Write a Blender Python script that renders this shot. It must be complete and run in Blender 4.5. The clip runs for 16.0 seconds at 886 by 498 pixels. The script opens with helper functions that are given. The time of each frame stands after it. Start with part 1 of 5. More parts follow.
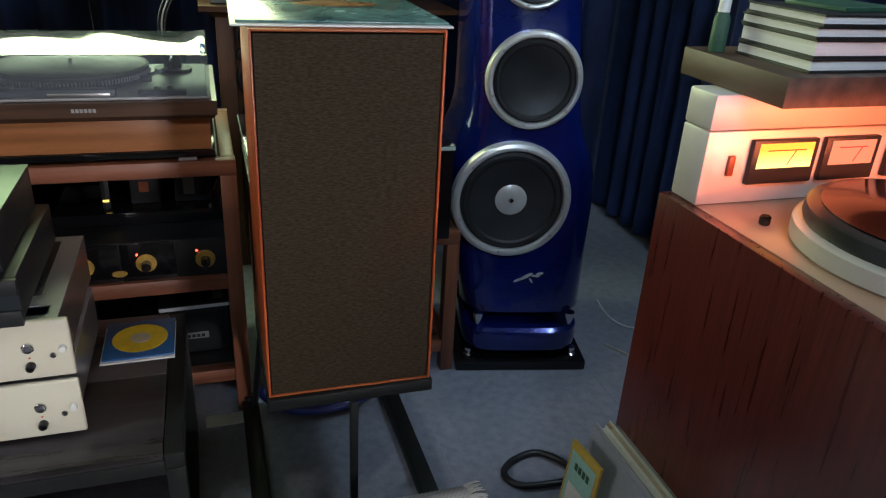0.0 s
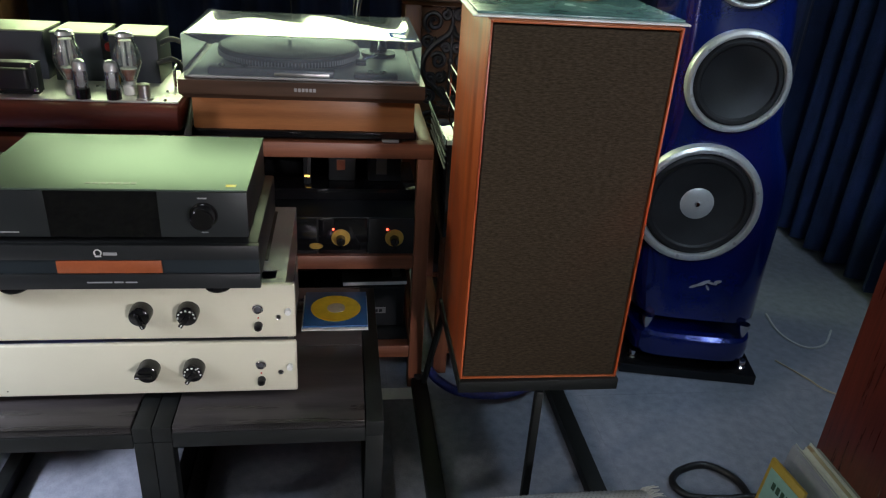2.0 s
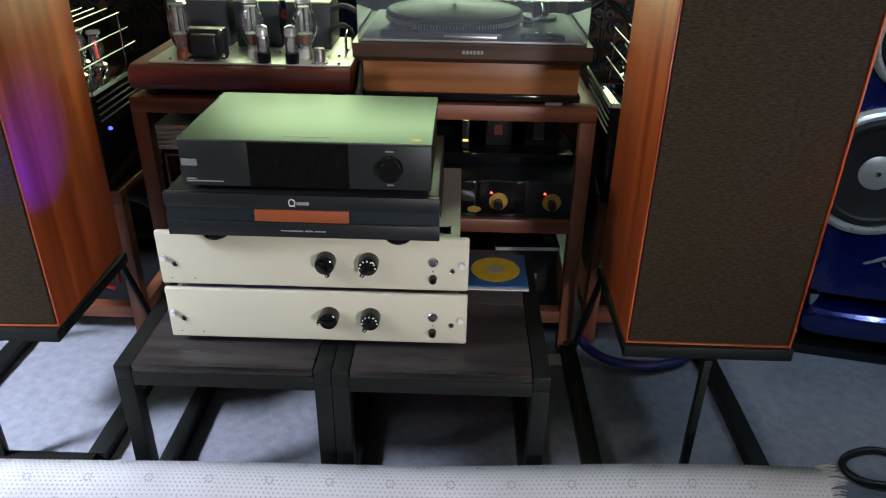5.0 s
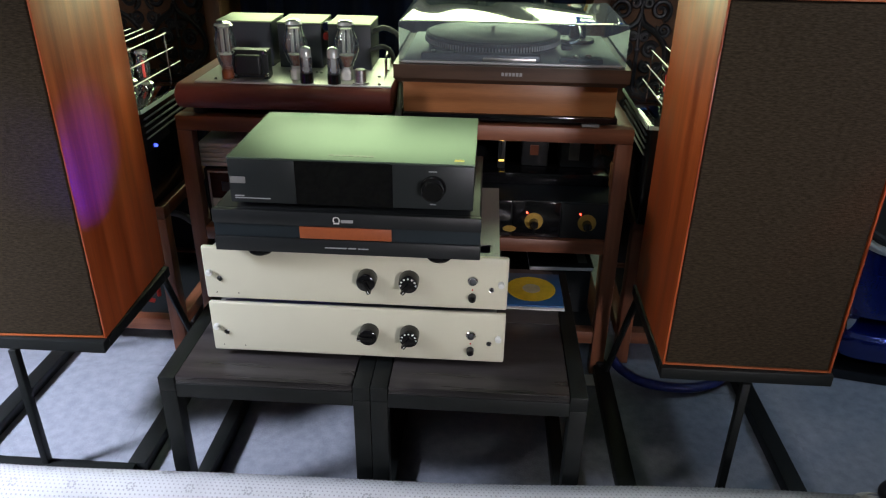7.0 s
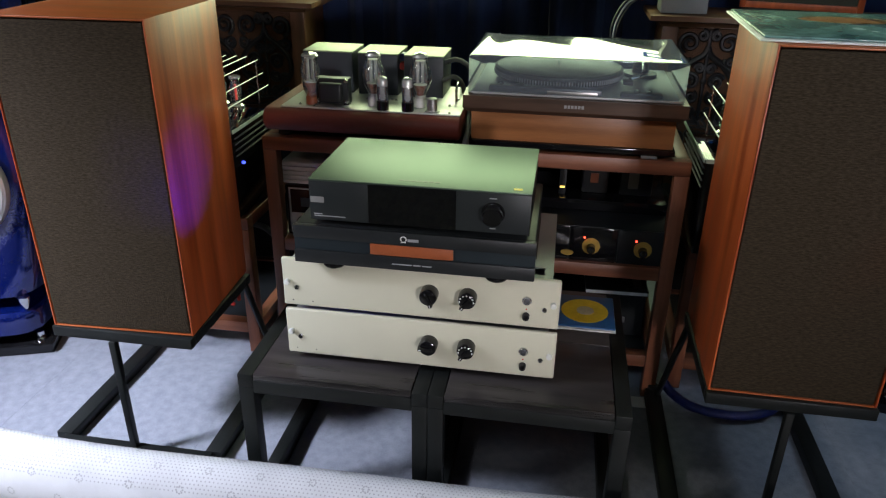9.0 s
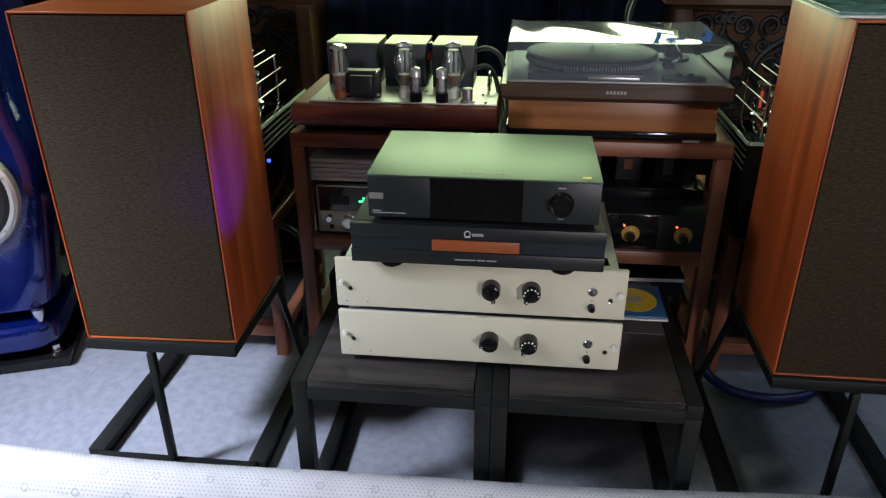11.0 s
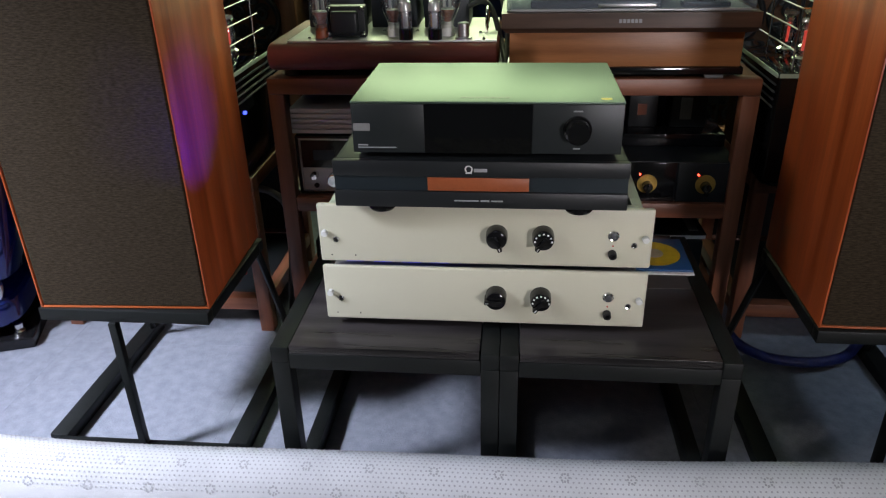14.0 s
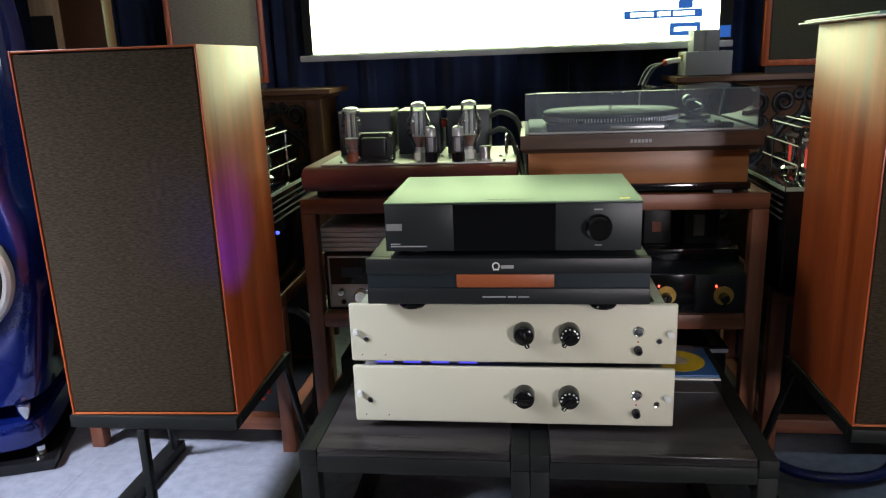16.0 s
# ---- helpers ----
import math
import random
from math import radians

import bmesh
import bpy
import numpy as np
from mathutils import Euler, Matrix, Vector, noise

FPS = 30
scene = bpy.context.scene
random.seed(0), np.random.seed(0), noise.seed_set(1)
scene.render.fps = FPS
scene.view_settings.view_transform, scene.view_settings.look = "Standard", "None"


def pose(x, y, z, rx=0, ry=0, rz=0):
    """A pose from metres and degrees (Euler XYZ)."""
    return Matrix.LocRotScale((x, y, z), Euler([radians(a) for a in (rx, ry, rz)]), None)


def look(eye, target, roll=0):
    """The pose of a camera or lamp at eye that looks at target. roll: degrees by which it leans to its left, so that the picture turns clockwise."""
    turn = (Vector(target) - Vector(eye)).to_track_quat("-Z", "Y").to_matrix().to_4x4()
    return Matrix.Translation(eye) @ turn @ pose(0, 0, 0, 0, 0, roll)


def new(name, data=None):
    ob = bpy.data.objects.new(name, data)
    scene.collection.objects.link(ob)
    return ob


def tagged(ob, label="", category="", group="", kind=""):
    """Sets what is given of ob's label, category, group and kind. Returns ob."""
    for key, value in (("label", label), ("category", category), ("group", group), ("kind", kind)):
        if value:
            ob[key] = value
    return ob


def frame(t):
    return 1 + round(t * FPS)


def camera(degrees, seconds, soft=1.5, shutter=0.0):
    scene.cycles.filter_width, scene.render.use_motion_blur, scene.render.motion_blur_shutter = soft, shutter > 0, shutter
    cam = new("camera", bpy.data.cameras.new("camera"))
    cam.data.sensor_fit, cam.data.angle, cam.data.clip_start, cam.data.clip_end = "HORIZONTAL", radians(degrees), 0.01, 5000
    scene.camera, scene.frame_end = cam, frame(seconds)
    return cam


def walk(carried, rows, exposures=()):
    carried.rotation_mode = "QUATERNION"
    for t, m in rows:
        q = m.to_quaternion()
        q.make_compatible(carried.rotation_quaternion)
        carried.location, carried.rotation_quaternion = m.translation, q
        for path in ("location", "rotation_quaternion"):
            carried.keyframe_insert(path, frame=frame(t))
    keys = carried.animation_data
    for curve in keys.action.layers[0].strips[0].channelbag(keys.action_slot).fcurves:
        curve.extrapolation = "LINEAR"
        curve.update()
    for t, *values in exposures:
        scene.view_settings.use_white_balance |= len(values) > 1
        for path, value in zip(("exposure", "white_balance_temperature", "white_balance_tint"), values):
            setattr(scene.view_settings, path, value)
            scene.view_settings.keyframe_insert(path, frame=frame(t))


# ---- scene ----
cam = camera(62.6, 16.0, soft=1.2)
PATH = [
    (0, (0.022, 0.072, 1.145), (0.604, 1.792, 0.306), 3.3),
    (0.5, (-0.015, 0.073, 1.145), (0.478, 1.823, 0.309), 3.8),
    (1, (-0.058, 0.082, 1.145), (0.366, 1.843, 0.297), 3.5),
    (1.5, (-0.1, 0.088, 1.145), (0.227, 1.862, 0.281), 3.4),
    (2, (-0.13, 0.094, 1.143), (0.142, 1.87, 0.263), 3.9),
    (2.5, (-0.154, 0.094, 1.141), (0.098, 1.871, 0.259), 3.7),
    (3, (-0.176, 0.089, 1.139), (0.026, 1.87, 0.252), 3.3),
    (3.5, (-0.204, 0.088, 1.125), (-0.082, 1.87, 0.227), 2.8),
    (4, (-0.219, 0.087, 1.113), (-0.19, 1.864, 0.196), 2.1),
    (4.5, (-0.221, 0.083, 1.111), (-0.234, 1.851, 0.175), 1.4),
    (5, (-0.229, 0.073, 1.109), (-0.266, 1.839, 0.17), 1.0),
    (7.5, (-0.259, 0.047, 1.126), (-0.387, 1.835, 0.24), 0.9),
    (8, (-0.246, 0.018, 1.144), (-0.412, 1.807, 0.264), 1.1),
    (8.5, (-0.236, -0.009, 1.157), (-0.456, 1.778, 0.286), 1.8),
    (9, (-0.237, -0.027, 1.169), (-0.522, 1.756, 0.309), 0.8),
    (9.5, (-0.253, -0.035, 1.167), (-0.562, 1.747, 0.313), 0.8),
    (9.7, (-0.272, -0.033, 1.158), (-0.595, 1.747, 0.306), 0.8),
    (12, (-0.452, 0.003, 1.151), (-0.57, 1.789, 0.258), -0.9),
    (12.5, (-0.424, 0.006, 1.155), (-0.552, 1.794, 0.268), -1.0),
    (13, (-0.401, 0.01, 1.148), (-0.592, 1.794, 0.265), -1.0),
    (13.5, (-0.401, 0.06, 1.102), (-0.598, 1.839, 0.211), -0.9),
    (14, (-0.423, 0.105, 1.006), (-0.612, 1.884, 0.113), -1.4),
    (14.5, (-0.434, 0.141, 0.976), (-0.643, 1.954, 0.158), -1.7),
    (15, (-0.433, 0.132, 0.939), (-0.648, 2.021, 0.318), -2.1),
    (15.5, (-0.438, 0.097, 0.932), (-0.665, 2.001, 0.361), -2.2),
    (16, (-0.441, 0.034, 0.944), (-0.671, 1.955, 0.438), -2.1),
]
walk(cam, [(t, look(eye, target, roll)) for t, eye, target, roll in PATH],
     exposures=[(0.0, 0.46, 6400, 13), (2.5, 0.48, 6400, 13), (5.0, 0.40, 6400, 13), (9.0, 0.24, 6400, 13), (12.5, 0.12, 6400, 13), (16.0, 0.28, 6450, 14)])

# ---- world and lights ----
world = bpy.data.worlds.new("room_dark")
scene.world = world
world.use_nodes = True
world.node_tree.nodes["Background"].inputs[0].default_value = (0.35, 0.42, 0.55, 1)
world.node_tree.nodes["Background"].inputs[1].default_value = 0.055


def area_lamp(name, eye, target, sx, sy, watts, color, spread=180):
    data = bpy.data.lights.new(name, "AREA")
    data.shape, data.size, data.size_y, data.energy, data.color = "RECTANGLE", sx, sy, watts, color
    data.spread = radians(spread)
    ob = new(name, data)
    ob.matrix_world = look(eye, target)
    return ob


def spot_lamp(name, eye, target, watts, color, cone, blend, radius):
    data = bpy.data.lights.new(name, "SPOT")
    data.energy, data.color, data.spot_size, data.spot_blend, data.shadow_soft_size = watts, color, radians(cone), blend, radius
    ob = new(name, data)
    ob.matrix_world = look(eye, target)
    return ob


area_lamp("wall_lamp_left", (-2.36, 0.35, 1.75), (-1.28, 1.25, 0.0), 0.4, 0.3, 14, (0.82, 0.87, 1.0), 56)
area_lamp("standing_light_right", (1.05, -1.55, 0.95), (-0.26, 1.14, 0.56), 0.30, 0.30, 2.6, (1.0, 0.95, 0.97), 46)
# added fill from behind, no known fixture: lifts grilles and floor
area_lamp("rear_fill", (-0.90, -1.20, 2.45), (-0.5, 0.9, 0.2), 0.6, 0.6, 2.6, (0.80, 0.88, 1.0))
# added fill, no known lamp: brightens the right teak speaker's left side
area_lamp("teak_side_fill", (-2.25, -0.40, 1.90), (0.12, 1.30, 0.85), 0.25, 0.25, 1.2, (1.0, 0.94, 0.86), 40)
# invented narrow beam that brightens the right blue speaker and curtain
area_lamp("blue_speaker_fill", (0.20, -1.00, 2.45), (0.85, 1.75, 0.85), 0.3, 0.3, 1.7, (0.62, 0.80, 1.0), 40)
# unseen bluish fill, put here to lift the floor beside the console
area_lamp("right_floor_fill", (1.50, 0.95, 2.42), (0.90, 1.60, 0.2), 0.3, 0.3, 1.9, (0.66, 0.84, 1.0), 80)
# added strip floating in the air to tint the meter amplifier's front orange
area_lamp("meter_front_fill", (0.95, 0.70, 0.872), (0.95, 0.906, 0.840), 0.5, 0.02, 0.75, (1.0, 0.19, 0.075), 116)
spot_lamp("deck_lamp", (0.98, 0.33, 0.95), (0.89, 0.64, 0.80), 17.0, (1.0, 0.18, 0.055), 50, 0.5, 0.02)
spot_lamp("amplifier_led", (-0.715, 1.185, 0.553), (-0.968, 1.240, 0.66), 50, (0.02, 0.0, 1.0), 52, 0.9, 0.006)
SCREEN_GLOW = 6.5


# ---- materials ----
def nodes_of(name):
    m = bpy.data.materials.new(name)
    m.use_nodes = True
    return m, m.node_tree.nodes, m.node_tree.links


def surface(name, base, rough=0.5, metal=0.0, var=0.15, scale=12.0, fine=180.0, bump=0.05, coat=0.0,
            stretch=(1, 1, 1), other=None, spec=0.5, rvar=0.08, each=0.0, sheen=0.0):
    """A procedural surface: two scales of colour change, uneven gloss and fine relief."""
    m, n, l = nodes_of(name)
    p = n["Principled BSDF"]
    tc = n.new("ShaderNodeTexCoord")
    mp = n.new("ShaderNodeMapping")
    mp.inputs["Scale"].default_value = stretch
    l.new(tc.outputs["Object"], mp.inputs[0])
    big = n.new("ShaderNodeTexNoise")
    big.inputs["Scale"].default_value, big.inputs["Detail"].default_value = scale, 6
    small = n.new("ShaderNodeTexNoise")
    small.inputs["Scale"].default_value, small.inputs["Detail"].default_value = fine, 3
    l.new(mp.outputs[0], big.inputs["Vector"])
    l.new(mp.outputs[0], small.inputs["Vector"])
    ramp = n.new("ShaderNodeValToRGB")
    lo = [c * (1 - var) for c in base]
    hi = [min(1, c * (1 + var)) for c in (other or base)]
    ramp.color_ramp.elements[0].position, ramp.color_ramp.elements[1].position = 0.32, 0.68
    ramp.color_ramp.elements[0].color, ramp.color_ramp.elements[1].color = (*lo, 1), (*hi, 1)
    l.new(big.outputs["Fac"], ramp.inputs[0])
    mul = n.new("ShaderNodeMix")
    mul.data_type, mul.blend_type = "RGBA", "MULTIPLY"
    mul.inputs[0].default_value = min(1.0, var * 2)
    l.new(ramp.outputs[0], mul.inputs[6])
    l.new(small.outputs["Fac"], mul.inputs[7])
    out = mul.outputs[2]
    if each:
        info = n.new("ShaderNodeObjectInfo")
        hsv = n.new("ShaderNodeHueSaturation")
        mr = n.new("ShaderNodeMapRange")
        mr.inputs[3].default_value, mr.inputs[4].default_value = 1 - each, 1 + each
        l.new(info.outputs["Random"], mr.inputs[0])
        l.new(mr.outputs[0], hsv.inputs["Value"])
        l.new(out, hsv.inputs["Color"])
        out = hsv.outputs[0]
    l.new(out, p.inputs["Base Color"])
    rr = n.new("ShaderNodeMapRange")
    rr.inputs[3].default_value, rr.inputs[4].default_value = max(0.02, rough - rvar), min(1, rough + rvar)
    l.new(big.outputs["Fac"], rr.inputs[0])
    l.new(rr.outputs[0], p.inputs["Roughness"])
    p.inputs["Metallic"].default_value = metal
    p.inputs["Coat Weight"].default_value = coat
    p.inputs["Coat Roughness"].default_value = 0.08
    p.inputs["Specular IOR Level"].default_value = spec
    p.inputs["Sheen Weight"].default_value = sheen
    if bump:
        b = n.new("ShaderNodeBump")
        b.inputs["Strength"].default_value, b.inputs["Distance"].default_value = bump, 0.002
        l.new(small.outputs["Fac"], b.inputs["Height"])
        l.new(b.outputs[0], p.inputs["Normal"])
    return m


def glowing(name, color, strength):
    m, n, l = nodes_of(name)
    p = n["Principled BSDF"]
    p.inputs["Base Color"].default_value = (*[0.2 * c for c in color], 1)
    p.inputs["Emission Color"].default_value = (*color, 1)
    p.inputs["Emission Strength"].default_value = strength
    return m


def clear(name, tint, gloss=0.02, ior=1.45, boost=1.0, haze=0.0):
    """A thin clear sheet: tinted, with gloss that grows at a slant; haze mixes in a pale blue-grey diffuse."""
    m, n, l = nodes_of(name)
    n.remove(n["Principled BSDF"])
    tr = n.new("ShaderNodeBsdfTransparent")
    tr.inputs[0].default_value = (*tint, 1)
    gl = n.new("ShaderNodeBsdfGlossy")
    gl.inputs["Roughness"].default_value = gloss
    fr = n.new("ShaderNodeFresnel")
    fr.inputs[0].default_value = ior
    ml = n.new("ShaderNodeMath")
    ml.operation, ml.use_clamp = "MULTIPLY", True
    ml.inputs[1].default_value = boost
    mx = n.new("ShaderNodeMixShader")
    df = n.new("ShaderNodeBsdfDiffuse")
    df.inputs[0].default_value = (0.52, 0.60, 0.70, 1)
    hz = n.new("ShaderNodeMixShader")
    hz.inputs[0].default_value = haze
    l.new(tr.outputs[0], hz.inputs[1])
    l.new(df.outputs[0], hz.inputs[2])
    l.new(fr.outputs[0], ml.inputs[0])
    l.new(ml.outputs[0], mx.inputs[0])
    l.new(hz.outputs[0], mx.inputs[1])
    l.new(gl.outputs[0], mx.inputs[2])
    l.new(mx.outputs[0], n["Material Output"].inputs[0])
    return m


def weave(name, base, thread=420.0, bump=0.5, var=0.16, other=None):
    """Woven cloth: crossing threads and uneven colour."""
    m = surface(name, base, 0.95, 0, var, 150, 420, 0, stretch=(0.7, 1, 3), spec=0.1, other=other)
    n, l = m.node_tree.nodes, m.node_tree.links
    p = n["Principled BSDF"]
    tc = n.new("ShaderNodeTexCoord")
    add = None
    for direction in ("X", "Z"):
        w = n.new("ShaderNodeTexWave")
        w.bands_direction = direction
        w.inputs["Scale"].default_value, w.inputs["Distortion"].default_value = thread, 3.0
        w.inputs["Detail"].default_value, w.inputs["Detail Scale"].default_value = 2.0, 0.3
        l.new(tc.outputs["Object"], w.inputs["Vector"])
        if add is None:
            add = w
        else:
            mm = n.new("ShaderNodeMath")
            mm.operation = "ADD"
            l.new(add.outputs["Fac"], mm.inputs[0])
            l.new(w.outputs["Fac"], mm.inputs[1])
            b = n.new("ShaderNodeBump")
            b.inputs["Strength"].default_value, b.inputs["Distance"].default_value = bump, 0.001
            l.new(mm.outputs[0], b.inputs["Height"])
            l.new(b.outputs[0], p.inputs["Normal"])
    return m


def timber(name, a, b, rough=0.4, axis="Z", ring=5.0, coat=0.0, spec=0.5, each=0.0, var=0.16):
    st = {"X": (0.6, 9, 9), "Y": (9, 0.6, 9), "Z": (7, 7, 0.35)}[axis]
    return surface(name, a, rough, 0, var, ring, 60, 0.08, coat, st, b, spec, 0.1, each)


M = {}
M["carpet"] = surface("carpet_tile", (0.25, 0.27, 0.325), 0.95, 0, 0.13, 40, 260, 0.45, spec=0.1, each=0.05, sheen=0.2)
M["wall"] = surface("wall_paint", (0.17, 0.18, 0.22), 0.8, 0, 0.15, 3, 90, 0.05)
M["ceil"] = surface("ceiling_paint", (0.42, 0.43, 0.43), 0.9, 0, 0.08, 2, 60, 0.05)
M["curtain"] = surface("curtain_velvet", (0.036, 0.070, 0.215), 0.72, 0, 0.35, 5, 300, 0.2, sheen=0.15)
M["blackcloth"] = surface("black_drape", (0.006, 0.007, 0.011), 0.9, 0, 0.3, 4, 200, 0.2)
M["teak"] = timber("teak_veneer", (0.33, 0.056, 0.014), (0.47, 0.100, 0.027), 0.36, "Z", 4.5, var=0.18)
M["teak_x"] = timber("teak_veneer_flat", (0.345, 0.082, 0.021), (0.42, 0.108, 0.030), 0.38, "X", 3.0, var=0.15)
M["grille"] = weave("grille_cloth", (0.044, 0.032, 0.020), var=0.24, other=(0.058, 0.043, 0.028))
M["olivegrille"] = weave("olive_grille_cloth", (0.085, 0.082, 0.060), 300)
M["display"] = surface("display_glass", (0.004, 0.004, 0.005), 0.035, 0, 0.1, 8, 200, 0.0, rvar=0.01)
M["greygrille"] = weave("grey_grille_cloth", (0.36, 0.32, 0.30), 300)
M["blacksteel"] = surface("black_powder_steel", (0.008, 0.010, 0.010), 0.5, 0, 0.25, 16, 300, 0.1, spec=0.3)
M["board"] = timber("dark_stained_board", (0.012, 0.011, 0.012), (0.070, 0.062, 0.064), 0.29, "X", 2.2, var=0.3)
M["rack"] = timber("walnut_rack", (0.15, 0.052, 0.027), (0.24, 0.088, 0.045), 0.42, "Z", 5)
M["rack_x"] = timber("walnut_rail", (0.15, 0.052, 0.027), (0.24, 0.088, 0.045), 0.42, "X", 5)
M["rack_y"] = timber("walnut_rail_deep", (0.15, 0.052, 0.027), (0.24, 0.088, 0.045), 0.42, "Y", 5)
M["cream"] = surface("cream_lacquer", (0.57, 0.56, 0.44), 0.38, 0, 0.04, 5, 500, 0.02)
M["alu"] = surface("brushed_aluminium", (0.55, 0.55, 0.54), 0.34, 1, 0.12, 20, 300, 0.05, stretch=(1, 30, 30))
M["stripgrey"] = surface("grey_control_strip", (0.085, 0.088, 0.10), 0.32, 0.2, 0.1, 10, 300, 0.02)
M["chrome"] = surface("chrome", (0.72, 0.72, 0.72), 0.12, 1, 0.05, 20, 200, 0.0)
M["black"] = surface("black_anodised", (0.013, 0.015, 0.017), 0.42, 0.0, 0.15, 10, 500, 0.05, spec=0.35)
M["blackgloss"] = surface("black_gloss", (0.006, 0.006, 0.007), 0.10, 0, 0.15, 8, 200, 0.0, rvar=0.03)
M["rubber"] = surface("black_rubber", (0.008, 0.008, 0.009), 0.6, 0, 0.2, 20, 300, 0.1)
M["darkgrey"] = surface("dark_grey_metal", (0.016, 0.020, 0.022), 0.42, 0.2, 0.12, 10, 500, 0.04)
M["lidgrey"] = surface("satin_metal_lid", (0.115, 0.155, 0.130), 0.50, 1.0, 0.06, 6, 700, 0.04)
M["bluegrey"] = surface("slate_band", (0.018, 0.026, 0.033), 0.35, 0.2, 0.1, 10, 400, 0.03)
M["orange"] = surface("orange_display", (0.30, 0.075, 0.022), 0.45, 0, 0.12, 10, 200, 0.02)
M["white"] = surface("white_print", (0.72, 0.72, 0.70), 0.6, 0, 0.05, 20, 200, 0.0)
M["grey"] = surface("grey_print", (0.30, 0.31, 0.32), 0.6, 0, 0.05, 20, 200, 0.0)
M["yellow"] = surface("yellow_sticker", (0.75, 0.55, 0.05), 0.5, 0, 0.05, 20, 200, 0.0)
M["red"] = surface("red_plastic", (0.45, 0.03, 0.025), 0.4, 0, 0.1, 20, 200, 0.0)
M["brass"] = surface("brass_disc", (0.58, 0.37, 0.08), 0.35, 0.4, 0.2, 30, 300, 0.05)
M["leather"] = surface("oxblood_wood", (0.175, 0.034, 0.024), 0.50, 0, 0.18, 9, 60, 0.1, stretch=(0.8, 8, 8))
M["steelplate"] = surface("satin_steel_plate", (0.55, 0.55, 0.53), 0.42, 0.6, 0.06, 9, 400, 0.03)
M["transformer"] = surface("transformer_enamel", (0.018, 0.024, 0.034), 0.5, 0, 0.15, 10, 300, 0.05)
# greenish light falling on the case tops is put into this colour
M["transformer_lit_top"] = surface("transformer_lit_cap", (0.28, 0.32, 0.21), 0.45, 0.3, 0.1, 10, 300, 0.03)
M["ceramic"] = surface("white_ceramic", (0.72, 0.71, 0.68), 0.4, 0, 0.06, 20, 200, 0.0)
M["bakelite"] = surface("brown_bakelite", (0.24, 0.062, 0.022), 0.35, 0, 0.15, 30, 200, 0.0)
M["plate_grey"] = surface("tube_plate", (0.50, 0.49, 0.47), 0.5, 0.4, 0.2, 40, 300, 0.05)
# pale haze stands in for lamp reflections that outline the bulbs
M["tube"] = clear("tube_glass", (0.97, 0.98, 0.98), 0.015, 1.5, 2.8, 0.10)
M["getter"] = surface("getter_mirror", (0.70, 0.70, 0.67), 0.22, 0.55, 0.1, 30, 200, 0.0)
M["deckmetal"] = surface("satin_deck", (0.36, 0.37, 0.38), 0.4, 0.4, 0.06, 10, 300, 0.03)
# haze here imitates the bluish reflections on the cover
M["lid"] = clear("smoked_acrylic", (0.74, 0.79, 0.83), 0.03, 1.49, 1.3, 0.13)
M["glass"] = clear("green_glass", (0.72, 0.84, 0.78), 0.02, 1.5, 1.5)
M["glassedge"] = surface("green_glass_edge", (0.46, 0.58, 0.50), 0.2, 0, 0.1, 20, 200, 0.0)
M["plinth"] = timber("dark_walnut_plinth", (0.050, 0.027, 0.017), (0.092, 0.050, 0.031), 0.35, "X", 5)
M["veneer"] = timber("honey_veneer", (0.26, 0.100, 0.034), (0.38, 0.155, 0.055), 0.4, "X", 3)
M["platter"] = surface("platter_rubber", (0.030, 0.033, 0.034), 0.36, 0, 0.2, 10, 300, 0.1)
M["bluelacquer"] = surface("blue_lacquer", (0.005, 0.017, 0.175), 0.14, 0.45, 0.12, 4, 300, 0.0, coat=1.0, rvar=0.04)
M["cone"] = surface("woofer_cone", (0.020, 0.021, 0.023), 0.42, 0, 0.2, 18, 200, 0.1)
M["ringmetal"] = surface("satin_ring", (0.60, 0.60, 0.58), 0.34, 0.45, 0.08, 12, 300, 0.03)
M["mahogany"] = timber("mahogany_laminate", (0.075, 0.014, 0.012), (0.128, 0.024, 0.019), 0.30, "Z", 15.0, var=0.11)
M["deck"] = surface("deck_panel", (0.50, 0.34, 0.25), 0.35, 0.2, 0.05, 8, 300, 0.02)
M["silverface"] = surface("silver_faceplate", (0.62, 0.60, 0.57), 0.42, 0.25, 0.05, 8, 300, 0.02)
M["shelfwood"] = timber("dark_oak_shelf", (0.060, 0.034, 0.024), (0.12, 0.070, 0.048), 0.5, "Y", 4)
M["paper"] = surface("page_edges", (0.80, 0.80, 0.79), 0.8, 0, 0.10, 6, 400, 0.15, stretch=(1, 1, 40))
M["cover_black"] = surface("book_cover_black", (0.02, 0.02, 0.022), 0.5, 0, 0.2, 10, 200, 0.03)
M["cover_green"] = surface("book_cover_green", (0.03, 0.10, 0.06), 0.5, 0, 0.2, 10, 200, 0.03)
M["cover_teal"] = surface("sleeve_teal", (0.10, 0.27, 0.27), 0.25, 0, 0.45, 9, 60, 0.03, other=(0.20, 0.36, 0.33))
M["sleeve_orange"] = surface("sleeve_motif", (0.40, 0.20, 0.08), 0.28, 0, 0.3, 20, 60, 0.02)
M["sleeve_white"] = surface("sleeve_plastic", (0.66, 0.68, 0.66), 0.35, 0, 0.1, 10, 100, 0.03)
M["sleeve_cream"] = surface("sleeve_card", (0.52, 0.45, 0.33), 0.7, 0, 0.15, 10, 100, 0.05)
M["sleeve_mint"] = surface("sleeve_mint", (0.30, 0.55, 0.50), 0.5, 0, 0.12, 10, 100, 0.03)
